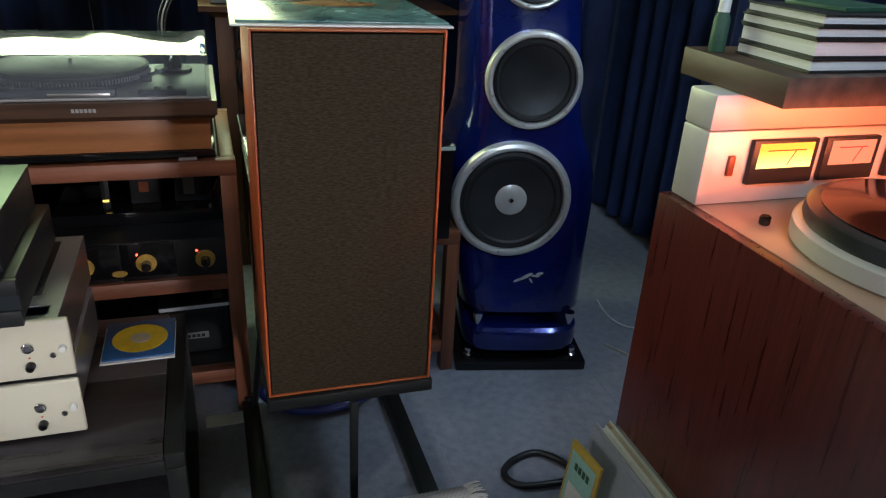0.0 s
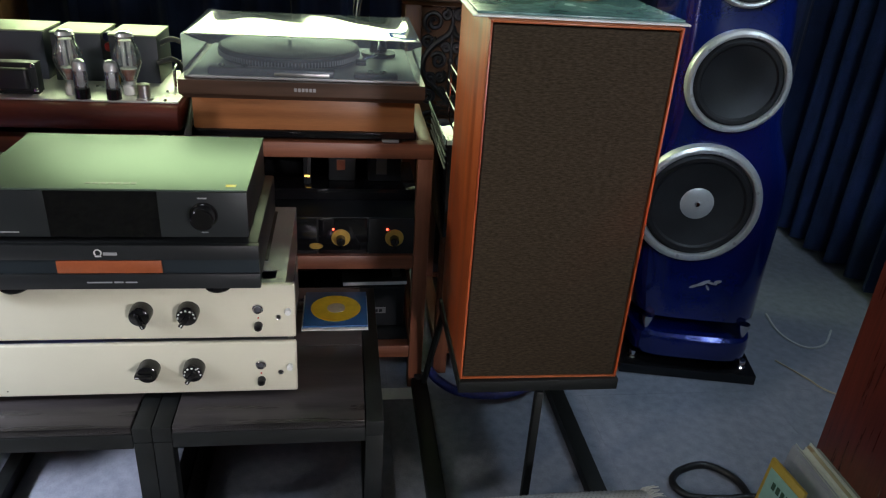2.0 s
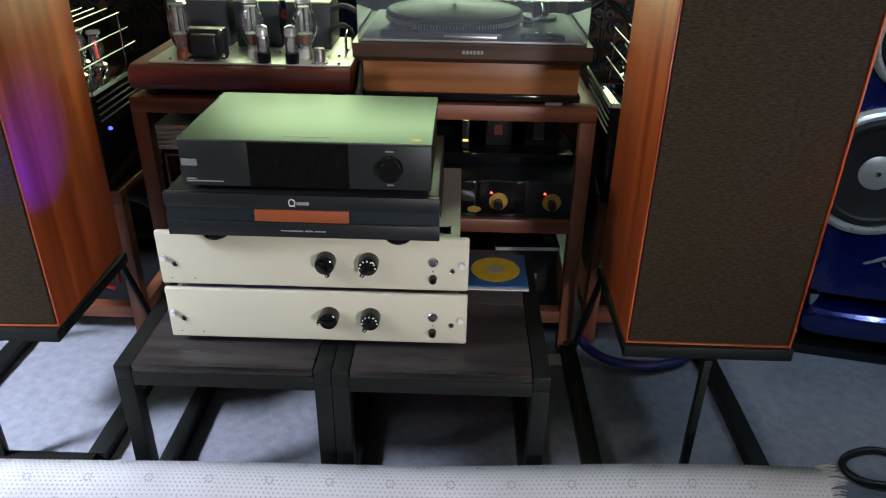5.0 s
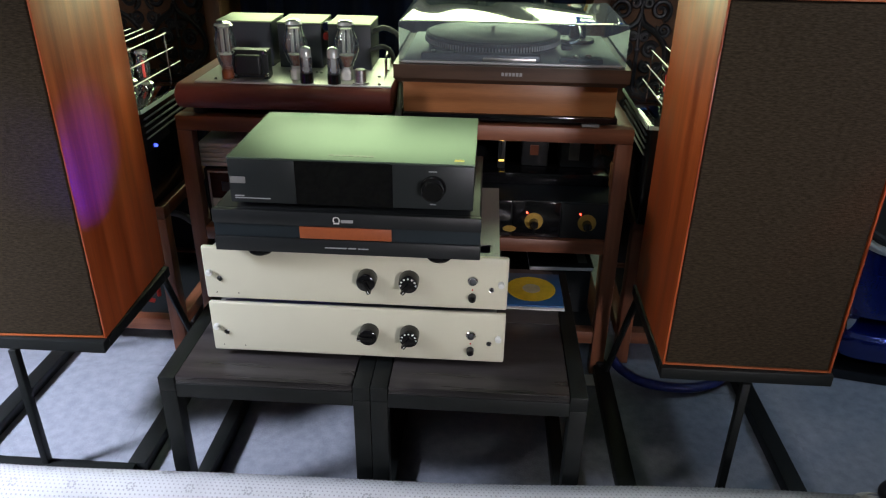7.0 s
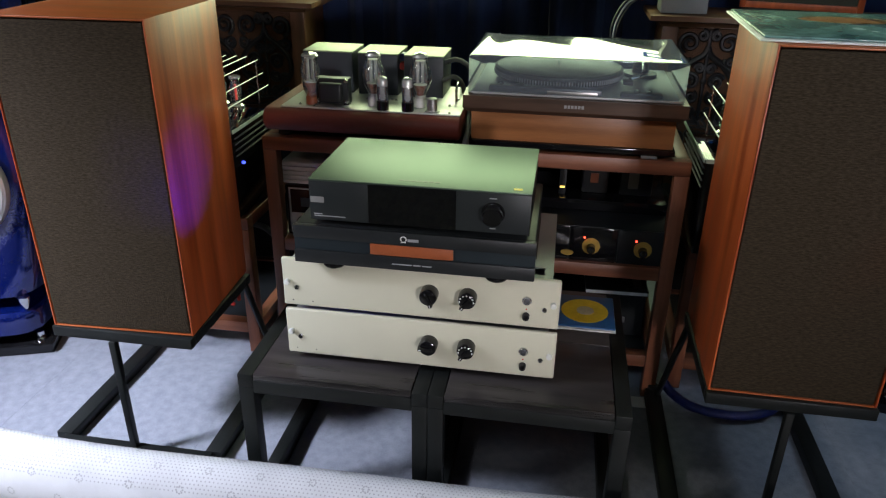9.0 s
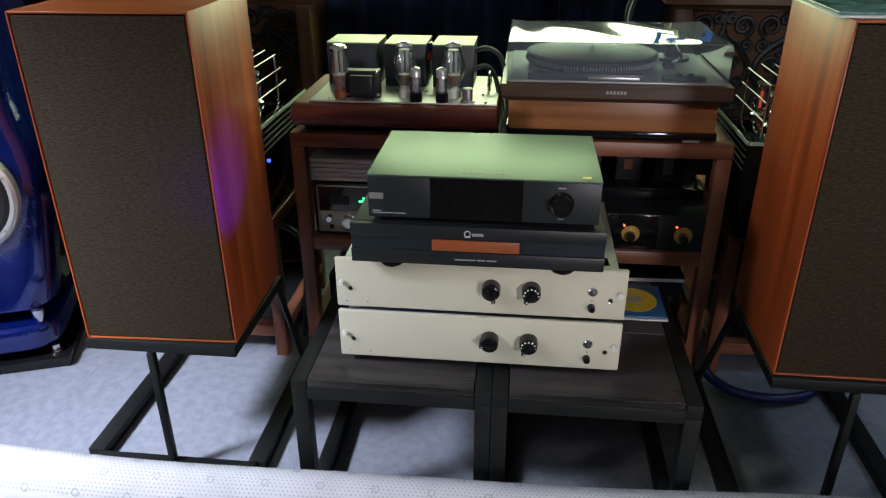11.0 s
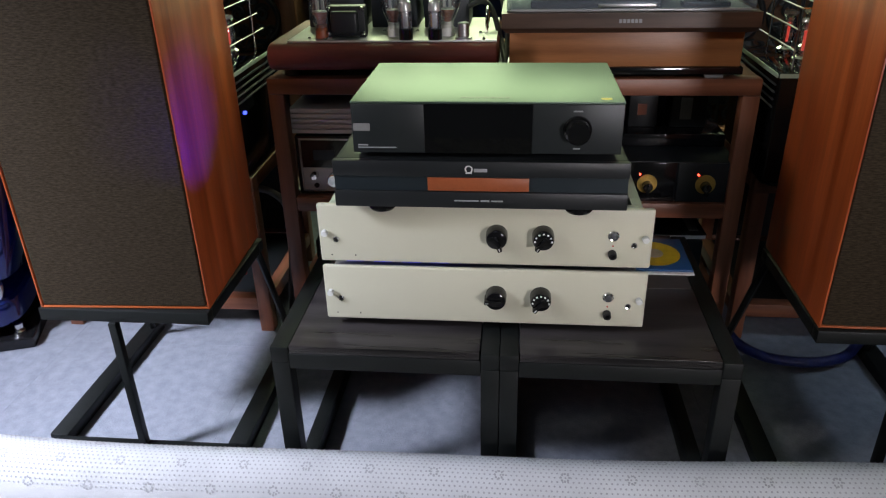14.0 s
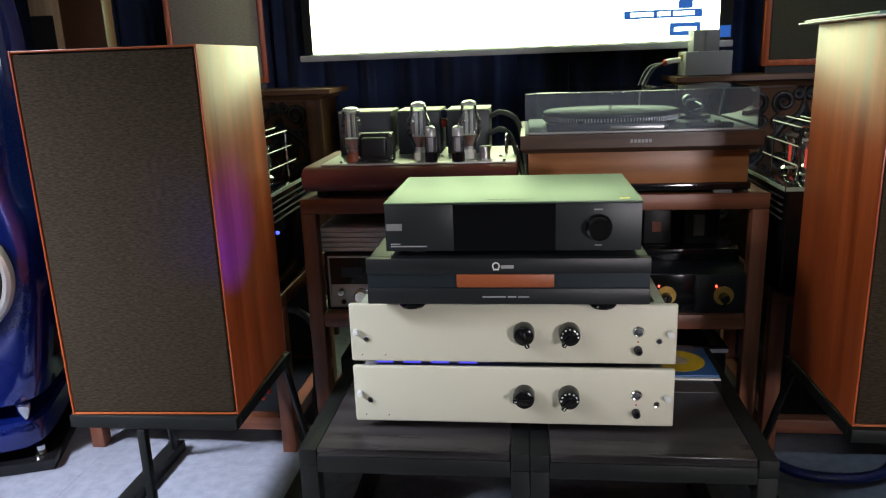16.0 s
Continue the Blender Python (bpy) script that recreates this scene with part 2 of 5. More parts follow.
M["sleeve_lavender"] = surface("sleeve_lavender", (0.34, 0.36, 0.45), 0.35, 0, 0.12, 10, 100, 0.03)
M["sleeve_tan"] = surface("sleeve_tan", (0.40, 0.29, 0.19), 0.7, 0, 0.15, 10, 100, 0.05)
M["sleeve_gold"] = surface("sleeve_gold", (0.50, 0.35, 0.06), 0.5, 0, 0.12, 10, 100, 0.03)
M["sleeve_blue"] = surface("sleeve_blue", (0.020, 0.10, 0.27), 0.35, 0, 0.12, 10, 100, 0.03)
M["disc"] = surface("disc_yellow", (0.72, 0.50, 0.03), 0.35, 0, 0.12, 30, 100, 0.02)
M["darkwood"] = timber("old_dark_oak", (0.070, 0.032, 0.016), (0.145, 0.066, 0.032), 0.45, "X", 4)
M["darkwood_z"] = timber("old_dark_oak_post", (0.10, 0.045, 0.022), (0.19, 0.085, 0.042), 0.45, "Z", 4)
M["iron"] = surface("cast_scroll", (0.012, 0.012, 0.014), 0.5, 0, 0.2, 20, 200, 0.1)
M["tancloth"] = weave("tan_speaker_cloth", (0.13, 0.070, 0.042), 300)
M["rugback"] = surface("rug_backing", (0.60, 0.61, 0.64), 0.9, 0, 0.06, 14, 500, 0.25, spec=0.15)
M["rugdot"] = surface("rug_backing_dots", (0.40, 0.41, 0.43), 0.7, 0, 0.08, 20, 200, 0.0)
M["pile"] = surface("rug_pile", (0.50, 0.47, 0.42), 0.95, 0, 0.25, 30, 300, 0.8, spec=0.1)
M["fringe"] = surface("rug_fringe", (0.68, 0.68, 0.66), 0.9, 0, 0.1, 30, 300, 0.2, spec=0.1)
M["cable"] = surface("black_cable", (0.012, 0.012, 0.013), 0.42, 0, 0.15, 30, 300, 0.1)
M["hose"] = surface("grey_sleeved_cable", (0.07, 0.07, 0.07), 0.6, 0, 0.25, 60, 500, 0.5)
M["bluecable"] = surface("blue_braided_cable", (0.009, 0.018, 0.14), 0.4, 0, 0.3, 60, 300, 0.4)
M["devicegrey"] = surface("grey_plastic_case", (0.26, 0.265, 0.27), 0.5, 0, 0.08, 8, 300, 0.03)
M["label_grey"] = surface("pale_label", (0.20, 0.20, 0.20), 0.5, 0, 0.1, 10, 200, 0.02)
M["palewood"] = timber("pale_birch", (0.46, 0.32, 0.20), (0.60, 0.44, 0.28), 0.45, "Z", 4)
M["brownbox"] = surface("brown_veneer_box", (0.12, 0.050, 0.024), 0.4, 0, 0.2, 4, 100, 0.05)
M["slate"] = surface("black_stone", (0.008, 0.008, 0.009), 0.22, 0, 0.2, 20, 300, 0.05)
M["led_red"] = glowing("led_red", (1.0, 0.06, 0.03), 6)
M["led_blue"] = glowing("led_blue", (0.05, 0.08, 1.0), 3)
M["led_blue_soft"] = glowing("led_blue_soft", (0.10, 0.10, 1.0), 0.9)
M["led_green"] = glowing("led_green", (0.05, 1.0, 0.35), 2.5)
M["led_amber"] = glowing("led_amber", (1.0, 0.62, 0.12), 1.6)
M["heater"] = glowing("tube_heater", (1.0, 0.09, 0.06), 0.5)
M["meter_lit"] = glowing("meter_lit", (1.0, 0.50, 0.06), 1.6)
mn, ml = M["meter_lit"].node_tree.nodes, M["meter_lit"].node_tree.links
m_tc, m_sp, m_cr = mn.new("ShaderNodeTexCoord"), mn.new("ShaderNodeSeparateXYZ"), mn.new("ShaderNodeValToRGB")
ml.new(m_tc.outputs["Generated"], m_sp.inputs[0])
ml.new(m_sp.outputs["Z"], m_cr.inputs[0])
m_cr.color_ramp.elements[0].position, m_cr.color_ramp.elements[0].color = 0.05, (1.0, 0.78, 0.22, 1)
m_cr.color_ramp.elements[1].position, m_cr.color_ramp.elements[1].color = 0.75, (1.0, 0.33, 0.03, 1)
ml.new(m_cr.outputs[0], mn["Principled BSDF"].inputs["Emission Color"])
M["meter_dim"] = glowing("meter_dim", (1.0, 0.36, 0.20), 0.5)
M["screen"] = glowing("projected_page", (0.82, 1.0, 0.56), SCREEN_GLOW)
M["screen_blue"] = glowing("projected_blue", (0.01, 0.10, 0.42), 0.8)
M["screen_white"] = surface("screen_batten", (0.45, 0.47, 0.50), 0.5, 0, 0.06, 10, 200, 0.0)


# ---- shape helpers ----
def box(x0, x1, y0, y1, z0, z1, b=0.0, seg=2):
    bm = bmesh.new()
    bmesh.ops.create_cube(bm, size=1.0)
    bmesh.ops.scale(bm, vec=(x1 - x0, y1 - y0, z1 - z0), verts=bm.verts)
    bmesh.ops.translate(bm, vec=((x0 + x1) / 2, (y0 + y1) / 2, (z0 + z1) / 2), verts=bm.verts)
    if b:
        bmesh.ops.bevel(bm, geom=bm.edges[:], offset=b, segments=seg, affect="EDGES", profile=0.5, clamp_overlap=True)
    return bm


def turned(bm, m):
    bmesh.ops.transform(bm, matrix=m, verts=bm.verts)
    return bm


def joined(*bms):
    out = bmesh.new()
    for b in bms:
        me = bpy.data.meshes.new("tmp")
        b.to_mesh(me)
        b.free()
        out.from_mesh(me)
        bpy.data.meshes.remove(me)
    return out


AIM = {"z": Matrix.Identity(4), "y": Matrix.Rotation(radians(90), 4, "X"), "x": Matrix.Rotation(radians(90), 4, "Y")}


def lathe(profile, at=(0, 0, 0), axis="z", seg=32):
    """Turn (radius, height) pairs round an axis; axis y runs towards -y."""
    bm = bmesh.new()
    rings = []
    for r, z in profile:
        if r < 1e-6:
            rings.append([bm.verts.new((0, 0, z))])
        else:
            rings.append([bm.verts.new((r * math.cos(2 * math.pi * i / seg), r * math.sin(2 * math.pi * i / seg), z)) for i in range(seg)])
    for a, b in zip(rings, rings[1:]):
        for i in range(seg):
            k = (i + 1) % seg
            if len(a) == 1 and len(b) > 1:
                bm.faces.new((a[0], b[k], b[i]))
            elif len(b) == 1 and len(a) > 1:
                bm.faces.new((a[i], a[k], b[0]))
            elif len(a) > 1:
                bm.faces.new((a[i], a[k], b[k], b[i]))
    bmesh.ops.recalc_face_normals(bm, faces=bm.faces[:])
    return turned(bm, Matrix.Translation(at) @ AIM[axis])


def rod(at, r, h, axis="z", seg=20, b=0.0):
    b = min(b, r * 0.6, h * 0.45)
    prof = [(0, 0), (r - b, 0), (r, b), (r, h - b), (r - b, h), (0, h)] if b else [(0, 0), (r, 0), (r, h), (0, h)]
    return lathe(prof, at, axis, seg)


def tube(points, r, seg=8, closed=False, taper=None):
    """A round cable or bar along points."""
    pts = [Vector(p) for p in points]
    bm = bmesh.new()
    rings = []
    side = None
    for i, p in enumerate(pts):
        a = pts[i - 1] if (i or closed) else p
        c = pts[(i + 1) % len(pts)] if (i + 1 < len(pts) or closed) else p
        t = (c - a).normalized()
        if side is None:
            side = t.orthogonal().normalized()
        side = (side - t * side.dot(t)).normalized()
        up = t.cross(side)
        rr = r * (taper[i] if taper else 1)
        rings.append([bm.verts.new(p + rr * (math.cos(2 * math.pi * k / seg) * side + math.sin(2 * math.pi * k / seg) * up)) for k in range(seg)])
    pairs = list(zip(rings, rings[1:])) + ([(rings[-1], rings[0])] if closed else [])
    for a, b in pairs:
        for k in range(seg):
            bm.faces.new((a[k], a[(k + 1) % seg], b[(k + 1) % seg], b[k]))
    if not closed:
        bm.faces.new(rings[0][::-1])
        bm.faces.new(rings[-1])
    bmesh.ops.recalc_face_normals(bm, faces=bm.faces[:])
    return bm


def smooth_path(points, steps=8):
    """Points of a Catmull-Rom curve through the given points."""
    p = [Vector(q) for q in points]
    p = [2 * p[0] - p[1]] + p + [2 * p[-1] - p[-2]]
    out = []
    for i in range(1, len(p) - 2):
        for s in range(steps):
            t = s / steps
            a, b, c, d = p[i - 1:i + 3]
            out.append(0.5 * ((2 * b) + (c - a) * t + (2 * a - 5 * b + 4 * c - d) * t * t + (3 * b - a - 3 * c + d) * t ** 3))
    return out + [p[-2]]


def loft(rings, caps=True):
    bm = bmesh.new()
    vs = [[bm.verts.new(q) for q in ring] for ring in rings]
    for a, b in zip(vs, vs[1:]):
        for i in range(len(a)):
            k = (i + 1) % len(a)
            bm.faces.new((a[i], a[k], b[k], b[i]))
    if caps:
        bm.faces.new(vs[0][::-1])
        bm.faces.new(vs[-1])
    bmesh.ops.recalc_face_normals(bm, faces=bm.faces[:])
    return bm


def mesh_of(name, bm, angle=35):
    me = bpy.data.meshes.new(name)
    bm.to_mesh(me)
    bm.free()
    me.shade_smooth()
    me.set_sharp_from_angle(angle=radians(angle))
    return me


def part(name, bm, material, parent=None, label="", angle=35):
    ob = new(name, mesh_of(name, bm, angle))
    ob.data.materials.append(M[material])
    if parent is not None:
        ob.parent = parent
    if label:
        ob["label"] = label
    return ob


def again(name, mesh_ob, parent, m=None):
    """One more part on the same mesh, at the pose m."""
    ob = new(name, mesh_ob.data)
    ob.parent = parent
    if m is not None:
        ob.matrix_basis = m
    return ob


def thing(name, at, label, category, group="", turn=0.0, kind=""):
    ob = new(name)
    ob.empty_display_size = 0.05
    ob.matrix_basis = pose(*at, 0, 0, turn)
    return tagged(ob, label, category, group, kind)


def solid(name, bm, material, label, category="", kind="", group="", angle=35):
    return tagged(part(name, bm, material, None, "", angle), label, category, group, kind)


# ---- room ----
X0, X1, Y0, Y1, H = -2.7, 2.3, -2.2, 2.80, 2.55
floor = solid("floor", box(X0, X1, Y0, Y1, -0.10, -0.006), "rubber", "dark underlay below blue-grey carpet tiles", "floor", "structure")
solid("ceiling", box(X0 - 0.1, X1 + 0.1, Y0 - 0.1, Y1 + 0.1, H, H + 0.1), "ceil", "plain pale grey painted ceiling", "ceiling", "structure")
solid("wall_north", box(X0, X1, Y1, Y1 + 0.1, -0.1, H), "wall", "dark painted wall behind the curtains", "wall", "structure")
solid("wall_south", box(X0, X1, Y0 - 0.1, Y0, -0.1, H), "wall", "dark painted wall", "wall", "structure")
solid("wall_west", box(X0 - 0.1, X0, Y0 - 0.1, Y1 + 0.1, -0.1, H), "wall", "dark painted wall", "wall", "structure")
solid("wall_east", box(X1, X1 + 0.1, Y0 - 0.1, Y1 + 0.1, -0.1, H), "wall", "dark painted wall", "wall", "structure")


def drape(a, b, z0, z1, waves, depth, seed):
    """A hanging curtain from a to b with uneven folds."""
    a, b = Vector((*a, 0)), Vector((*b, 0))
    along = (b - a).normalized()
    out = Vector((-along.y, along.x, 0))
    rnd = random.Random(seed)
    n = waves * 14
    phase, xs = 0.0, []
    for i in range(n + 1):
        phase += 2 * math.pi / 14 * rnd.uniform(0.6, 1.4)
        xs.append((i / n, math.sin(phase) * depth * rnd.uniform(0.8, 1.1)))
    bm = bmesh.new()
    rows = []
    for k in range(7):
        f = k / 6
        row = []
        for u, d in xs:
            p = a.lerp(b, u) + out * (d * (0.75 + 0.35 * (1 - f)) + 0.006 * math.sin(9 * u + 4 * f))
            row.append(bm.verts.new((p.x, p.y, z0 + (z1 - z0) * f)))
        rows.append(row)
    for r, s in zip(rows, rows[1:]):
        for i in range(n):
            bm.faces.new((r[i], r[i + 1], s[i + 1], s[i]))
    bmesh.ops.solidify(bm, geom=bm.faces[:], thickness=0.004)
    return bm


solid("curtain", drape((-1.35, 2.68), (2.2, 2.68), 0.02, 2.5, 24, 0.045, 3), "curtain", "navy blue velvet curtain hanging in folds along the wall", "curtain", group="curtains", angle=80)
solid("curtain", drape((-2.62, 2.70), (-1.36, 2.70), 0.02, 2.5, 12, 0.035, 5), "curtain", "navy blue velvet curtain hanging in folds along the wall", "curtain", group="curtains", angle=80)
solid("curtain", drape((1.62, 2.66), (1.72, 0.2), 0.02, 2.5, 24, 0.04, 7), "curtain", "navy blue curtain hanging in folds beside the console", "curtain", group="curtains", angle=80)
solid("curtain", drape((-2.45, 0.4), (-2.40, 2.6), 0.02, 2.5, 22, 0.04, 9), "curtain", "navy blue curtain hanging in folds at the side wall", "curtain", group="curtains", angle=80)

# ---- projector screen ----
scr = thing("projection_screen", (-0.496, 2.56, 0.948), "pull-down projector screen showing a bright white page", "screen")
part("picture", box(-0.670, 0.670, -0.004, 0.0, 0.024, 0.95), "screen", scr, "glowing white page")
part("border", joined(box(-0.70, -0.671, -0.003, 0.003, 0.022, 1.0), box(0.671, 0.712, -0.003, 0.003, 0.022, 1.0), box(-0.671, 0.671, -0.003, 0.003, 0.951, 1.0)), "blackcloth", scr, "black border")
# unseen blocker: keeps the glowing picture box from lighting the curtain
part("backing", box(-0.700, 0.711, 0.004, 0.008, 0.022, 1.0), "blackcloth", scr, "unseen black sheet added to stop glow behind the screen")
part("caption_bar", box(0.672, 0.706, -0.007, -0.0045, 0.030, 0.066), "screen_blue", scr, "blue caption bar")
part("batten", box(-0.715, 0.715, -0.014, 0.012, 0.0, 0.021, 0.004), "screen_white", scr, "white bottom batten")
for nm, x0, x1, z0, z1, mt in (("caption_bar", 0.370, 0.615, 0.096, 0.122, "screen_blue"), ("caption_bar", 0.515, 0.612, 0.040, 0.080, "screen_blue"),
                               ("caption_bar", 0.540, 0.585, 0.1235, 0.15, "screen_blue")):
    part(nm, box(x0, x1, -0.007, -0.0045, z0, z1), mt, scr, "blue caption bar")
for x0, x1, z in ((0.39, 0.462, 0.109), (0.475, 0.515, 0.109), (0.525, 0.59, 0.109), (0.53, 0.598, 0.060)):
    part("lettering_bar", box(x0, x1, -0.010, -0.0075, z - 0.006, z + 0.006), "screen", scr)


# ---- loudspeakers on stands ----
def box_speaker(at, w, d, h, label, turn):
    s = thing("bookshelf_speaker", at, label, "loudspeaker", "teak loudspeakers", turn)
    t = 0.0040
    part("side_panel", box(-w / 2, -w / 2 + t, 0, d, 0, h, 0.0015), "teak", s)
    part("side_panel", box(w / 2 - t, w / 2, 0, d, 0, h, 0.0015), "teak", s)
    part("top_panel", box(-w / 2 + t, w / 2 - t, 0.0004, d, h - t, h - 0.0004, 0.001), "teak_x", s)
    part("bottom_panel", box(-w / 2 + t, w / 2 - t, 0.0004, d, 0.0004, t, 0.001), "teak_x", s)
    part("back_panel", box(-w / 2 + t, w / 2 - t, d - 0.02, d - 0.006, t, h - t), "teak_x", s)
    part("baffle", box(-w / 2 + t, w / 2 - t, 0.020, 0.034, t, h - t), "blackcloth", s)
    part("grille", box(-w / 2 + t + 0.0012, w / 2 - t - 0.0022, 0.001, 0.019, t + 0.0008, h - t - 0.003, 0.003, 3), "grille", s, "dark brown woven grille cloth")
    return s


def speaker_stand(at, w, d, h, fw, fo):
    s = thing("speaker_stand", at, "low black steel loudspeaker stand with an open floor frame", "stand", "loudspeaker stands")
    t = 0.024
    part("top_frame", joined(box(-w / 2, w / 2, 0, t, h - t, h, 0.002), box(-w / 2, w / 2, d - t, d, h - t, h, 0.002),
                             box(-w / 2, -w / 2 + t, t, d - t, h - t, h, 0.002), box(w / 2 - t, w / 2, t, d - t, h - t, h, 0.002)), "blacksteel", s)
    part("front_bar", box(fo - fw / 2 + 0.004, fo + fw / 2, -0.012, 0.016, 0, 0.028, 0.002), "blacksteel", s)
    for sx in (-1, 1):
        part("side_bar", box(fo + sx * fw / 2 - 0.019, fo + sx * fw / 2 + 0.019, 0.0165, 0.46, 0, 0.028, 0.002), "blacksteel", s)
        part("rear_leg", tube([(sx * (w / 2 - 0.012), d - 0.012, h - t), (fo + sx * (fw / 2 - 0.01), 0.42, 0.026)], 0.008, 8), "blacksteel", s)
        part("foot", rod((fo + sx * fw / 2, 0.44, 0.0281), 0.014, 0.012, b=0.003), "rubber", s)
    part("front_pole", box(fo - 0.005, fo + 0.010, -0.004, 0.012, 0.0281, h - t - 0.001, 0.002), "blacksteel", s)
    return s


SPK_W, SPK_D, SPK_H, SPK_Z = 0.312, 0.305, 0.642, 0.338
speaker_stand((-1.116, 1.160, 0), 0.318, 0.31, SPK_Z - 0.001, 0.374, -0.026)
speaker_stand((0.234, 1.168, 0), 0.306, 0.31, SPK_Z - 0.001, 0.344, 0.0)
box_speaker((-1.113, 1.168, SPK_Z), SPK_W, SPK_D, SPK_H, "orange teak loudspeaker with a dark brown grille on a stand", 2.2)
box_speaker((0.233, 1.175, SPK_Z), 0.299, SPK_D, SPK_H, "orange teak box loudspeaker with a record sleeve lying on top", -0.6)

sl = thing("record_sleeve", (0.232, 1.36, SPK_Z + SPK_H + 0.0008), "teal printed record sleeve in clear plastic lying on the loudspeaker", "record", turn=-1.5)
part("outer_bag", box(-0.168, 0.168, -0.172, 0.168, 0, 0.003, 0.001), "sleeve_white", sl, "clear white plastic bag")
part("card", box(-0.160, 0.163, -0.160, 0.163, 0.0035, 0.0075, 0.001), "cover_teal", sl)
art = lathe([(0, 0), (0.052, 0), (0.05, 0.0006), (0, 0.0006)], (0.015, 0.055, 0.0077), "z", 24)
bmesh.ops.scale(art, vec=(1.5, 0.8, 1), verts=art.verts, space=Matrix.Translation((-0.015, -0.055, 0)))
part("printed_motif", art, "sleeve_orange", sl, "faded orange printed motif")


# ---- low tables with the amplifier stack ----
def low_table(at, w, d, h):
    s = thing("low_table", at, "low black steel cube table with a dark stained plank top", "table", "low black tables")
    t = 0.030
    for sx in (0, 1):
        for sy in (0, 1):
            part("leg", box(sx * (w - t), sx * (w - t) + t, sy * (d - t), sy * (d - t) + t, 0, h - 0.0305, 0.0015), "blacksteel", s)
        part("top_rail", box(sx * (w - t), sx * (w - t) + t, 0.0, d, h - 0.030, h - 0.0005, 0.0015), "blacksteel", s)
        part("floor_rail", box(sx * (w - t) + 0.001, sx * (w - t) + t - 0.001, t + 0.0005, d - t - 0.0005, 0, 0.038, 0.0015), "blacksteel", s)
    for sy in (0, 1):
        part("cross_rail", box(t + 0.0005, w - t - 0.0005, sy * (d - t), sy * (d - t) + t, h - 0.042, h - 0.013, 0.0015), "blacksteel", s)
    n = 2
    for i in range(n):
        y0, y1 = 0.0008 + (d - 0.0016) * i / n, 0.0008 + (d - 0.0016) * (i + 1) / n
        part("board", box(t + 0.002, w - t - 0.002, y0 + 0.0004, y1 - 0.0004, h - 0.0125, h + 0.002, 0.0012), "board", s, "dark stained plank")
    return s


TZ = 0.333
low_table((-0.817, 1.072, 0), 0.3775, 0.46, TZ)
low_table((-0.4385, 1.072, 0), 0.3775, 0.46, TZ)


def cream_amp(z, pointer, top, label):
    w, hh = 0.526, 0.1005
    s = thing("integrated_amplifier", (-0.4705, 1.140, z), label, "amplifier", "cream amplifiers")
    fp = part("faceplate", box(-w / 2, w / 2, 0, 0.010, 0.0, hh, 0.0035, 3), "cream", s, "cream lacquered front plate")
    part("chassis", joined(box(-w / 2 + 0.016, w / 2 - 0.016, 0.0105, 0.33, 0.004, 0.008), box(-w / 2 + 0.016, -w / 2 + 0.020, 0.0105, 0.33, 0.0085, hh - 0.009),
                           box(w / 2 - 0.020, w / 2 - 0.016, 0.0105, 0.33, 0.0085, hh - 0.009), box(-w / 2 + 0.021, w / 2 - 0.021, 0.326, 0.33, 0.0085, hh - 0.009)), "alu", s, "silver metal case")
    bars = [box(-w / 2 + 0.016, w / 2 - 0.016, 0.0105, 0.030, hh - 0.0085, hh - 0.006), box(-w / 2 + 0.016, w / 2 - 0.016, 0.062, 0.33, hh - 0.0085, hh - 0.006)]
    for i in range(11):
        x = -w / 2 + 0.016 + i * (w - 0.032 - 0.016) / 10
        bars.append(box(x, x + 0.016, 0.0305, 0.0615, hh - 0.0085, hh - 0.006))
    part("slotted_lid", joined(*bars), "deckmetal", s, "slotted silver lid")
    part("vent_plate", box(-w / 2 + 0.050, w / 2 - 0.050, 0.095, 0.305, hh - 0.0058, hh - 0.0040, 0.0005), "darkgrey", s, "dark vented plate on the lid")
    part("inner_light", box(-w / 2 + 0.03, -0.04, 0.034, 0.058, hh - 0.017, hh - 0.014), "led_blue_soft", s, "blue light inside the slots")
    for x in (-0.2, 0.2):
        for y in (0.05, 0.28):
            part("foot", rod((x, y, -0.014), 0.016, 0.0175, b=0.002), "rubber", s)
    for k, x in enumerate((0.023, 0.095)):
        zc = 0.054
        kb = part("knob", lathe([(0, 0.024), (0.0125, 0.0235), (0.0155, 0.0215), (0.0168, 0.018), (0.0174, 0.004), (0.0174, 0.0)], (x, 0, zc), "y", 28), "blackgloss", s, "black pointer knob")
        ang = radians(pointer[k])
        pt = turned(box(-0.0036, 0.0036, -0.0290, -0.0045, -0.0185, 0.009, 0.0016), Matrix.Translation((x, 0, zc)) @ Matrix.Rotation(ang, 4, "Y"))
        part("pointer", pt, "blackgloss", kb)
        part("pointer_line", turned(box(-0.0005, 0.0005, -0.0296, -0.0291, -0.0165, -0.0115), Matrix.Translation((x, 0, zc)) @ Matrix.Rotation(ang, 4, "Y")), "white", kb, "white index line")
        arcs = []
        for i in range(7 if k else 0):
            a = radians(0 + 30 * i)
            arcs.append(turned(box(-0.0013, 0.0013, -0.0246, -0.0238, 0.0118, 0.0142), Matrix.Translation((x, 0, zc)) @ Matrix.Rotation(a - radians(90), 4, "Y")))
        if arcs:
            part("scale_marks", joined(*arcs), "white", s, "white scale marks")
    part("push_button", lathe([(0.0058, 0.0002), (0.0058, 0.004), (0.0072, 0.0045), (0.0088, 0.003), (0.0092, 0.0)], (0.203, 0, 0.056), "y", 24), "chrome", s, "round chrome button bezel")
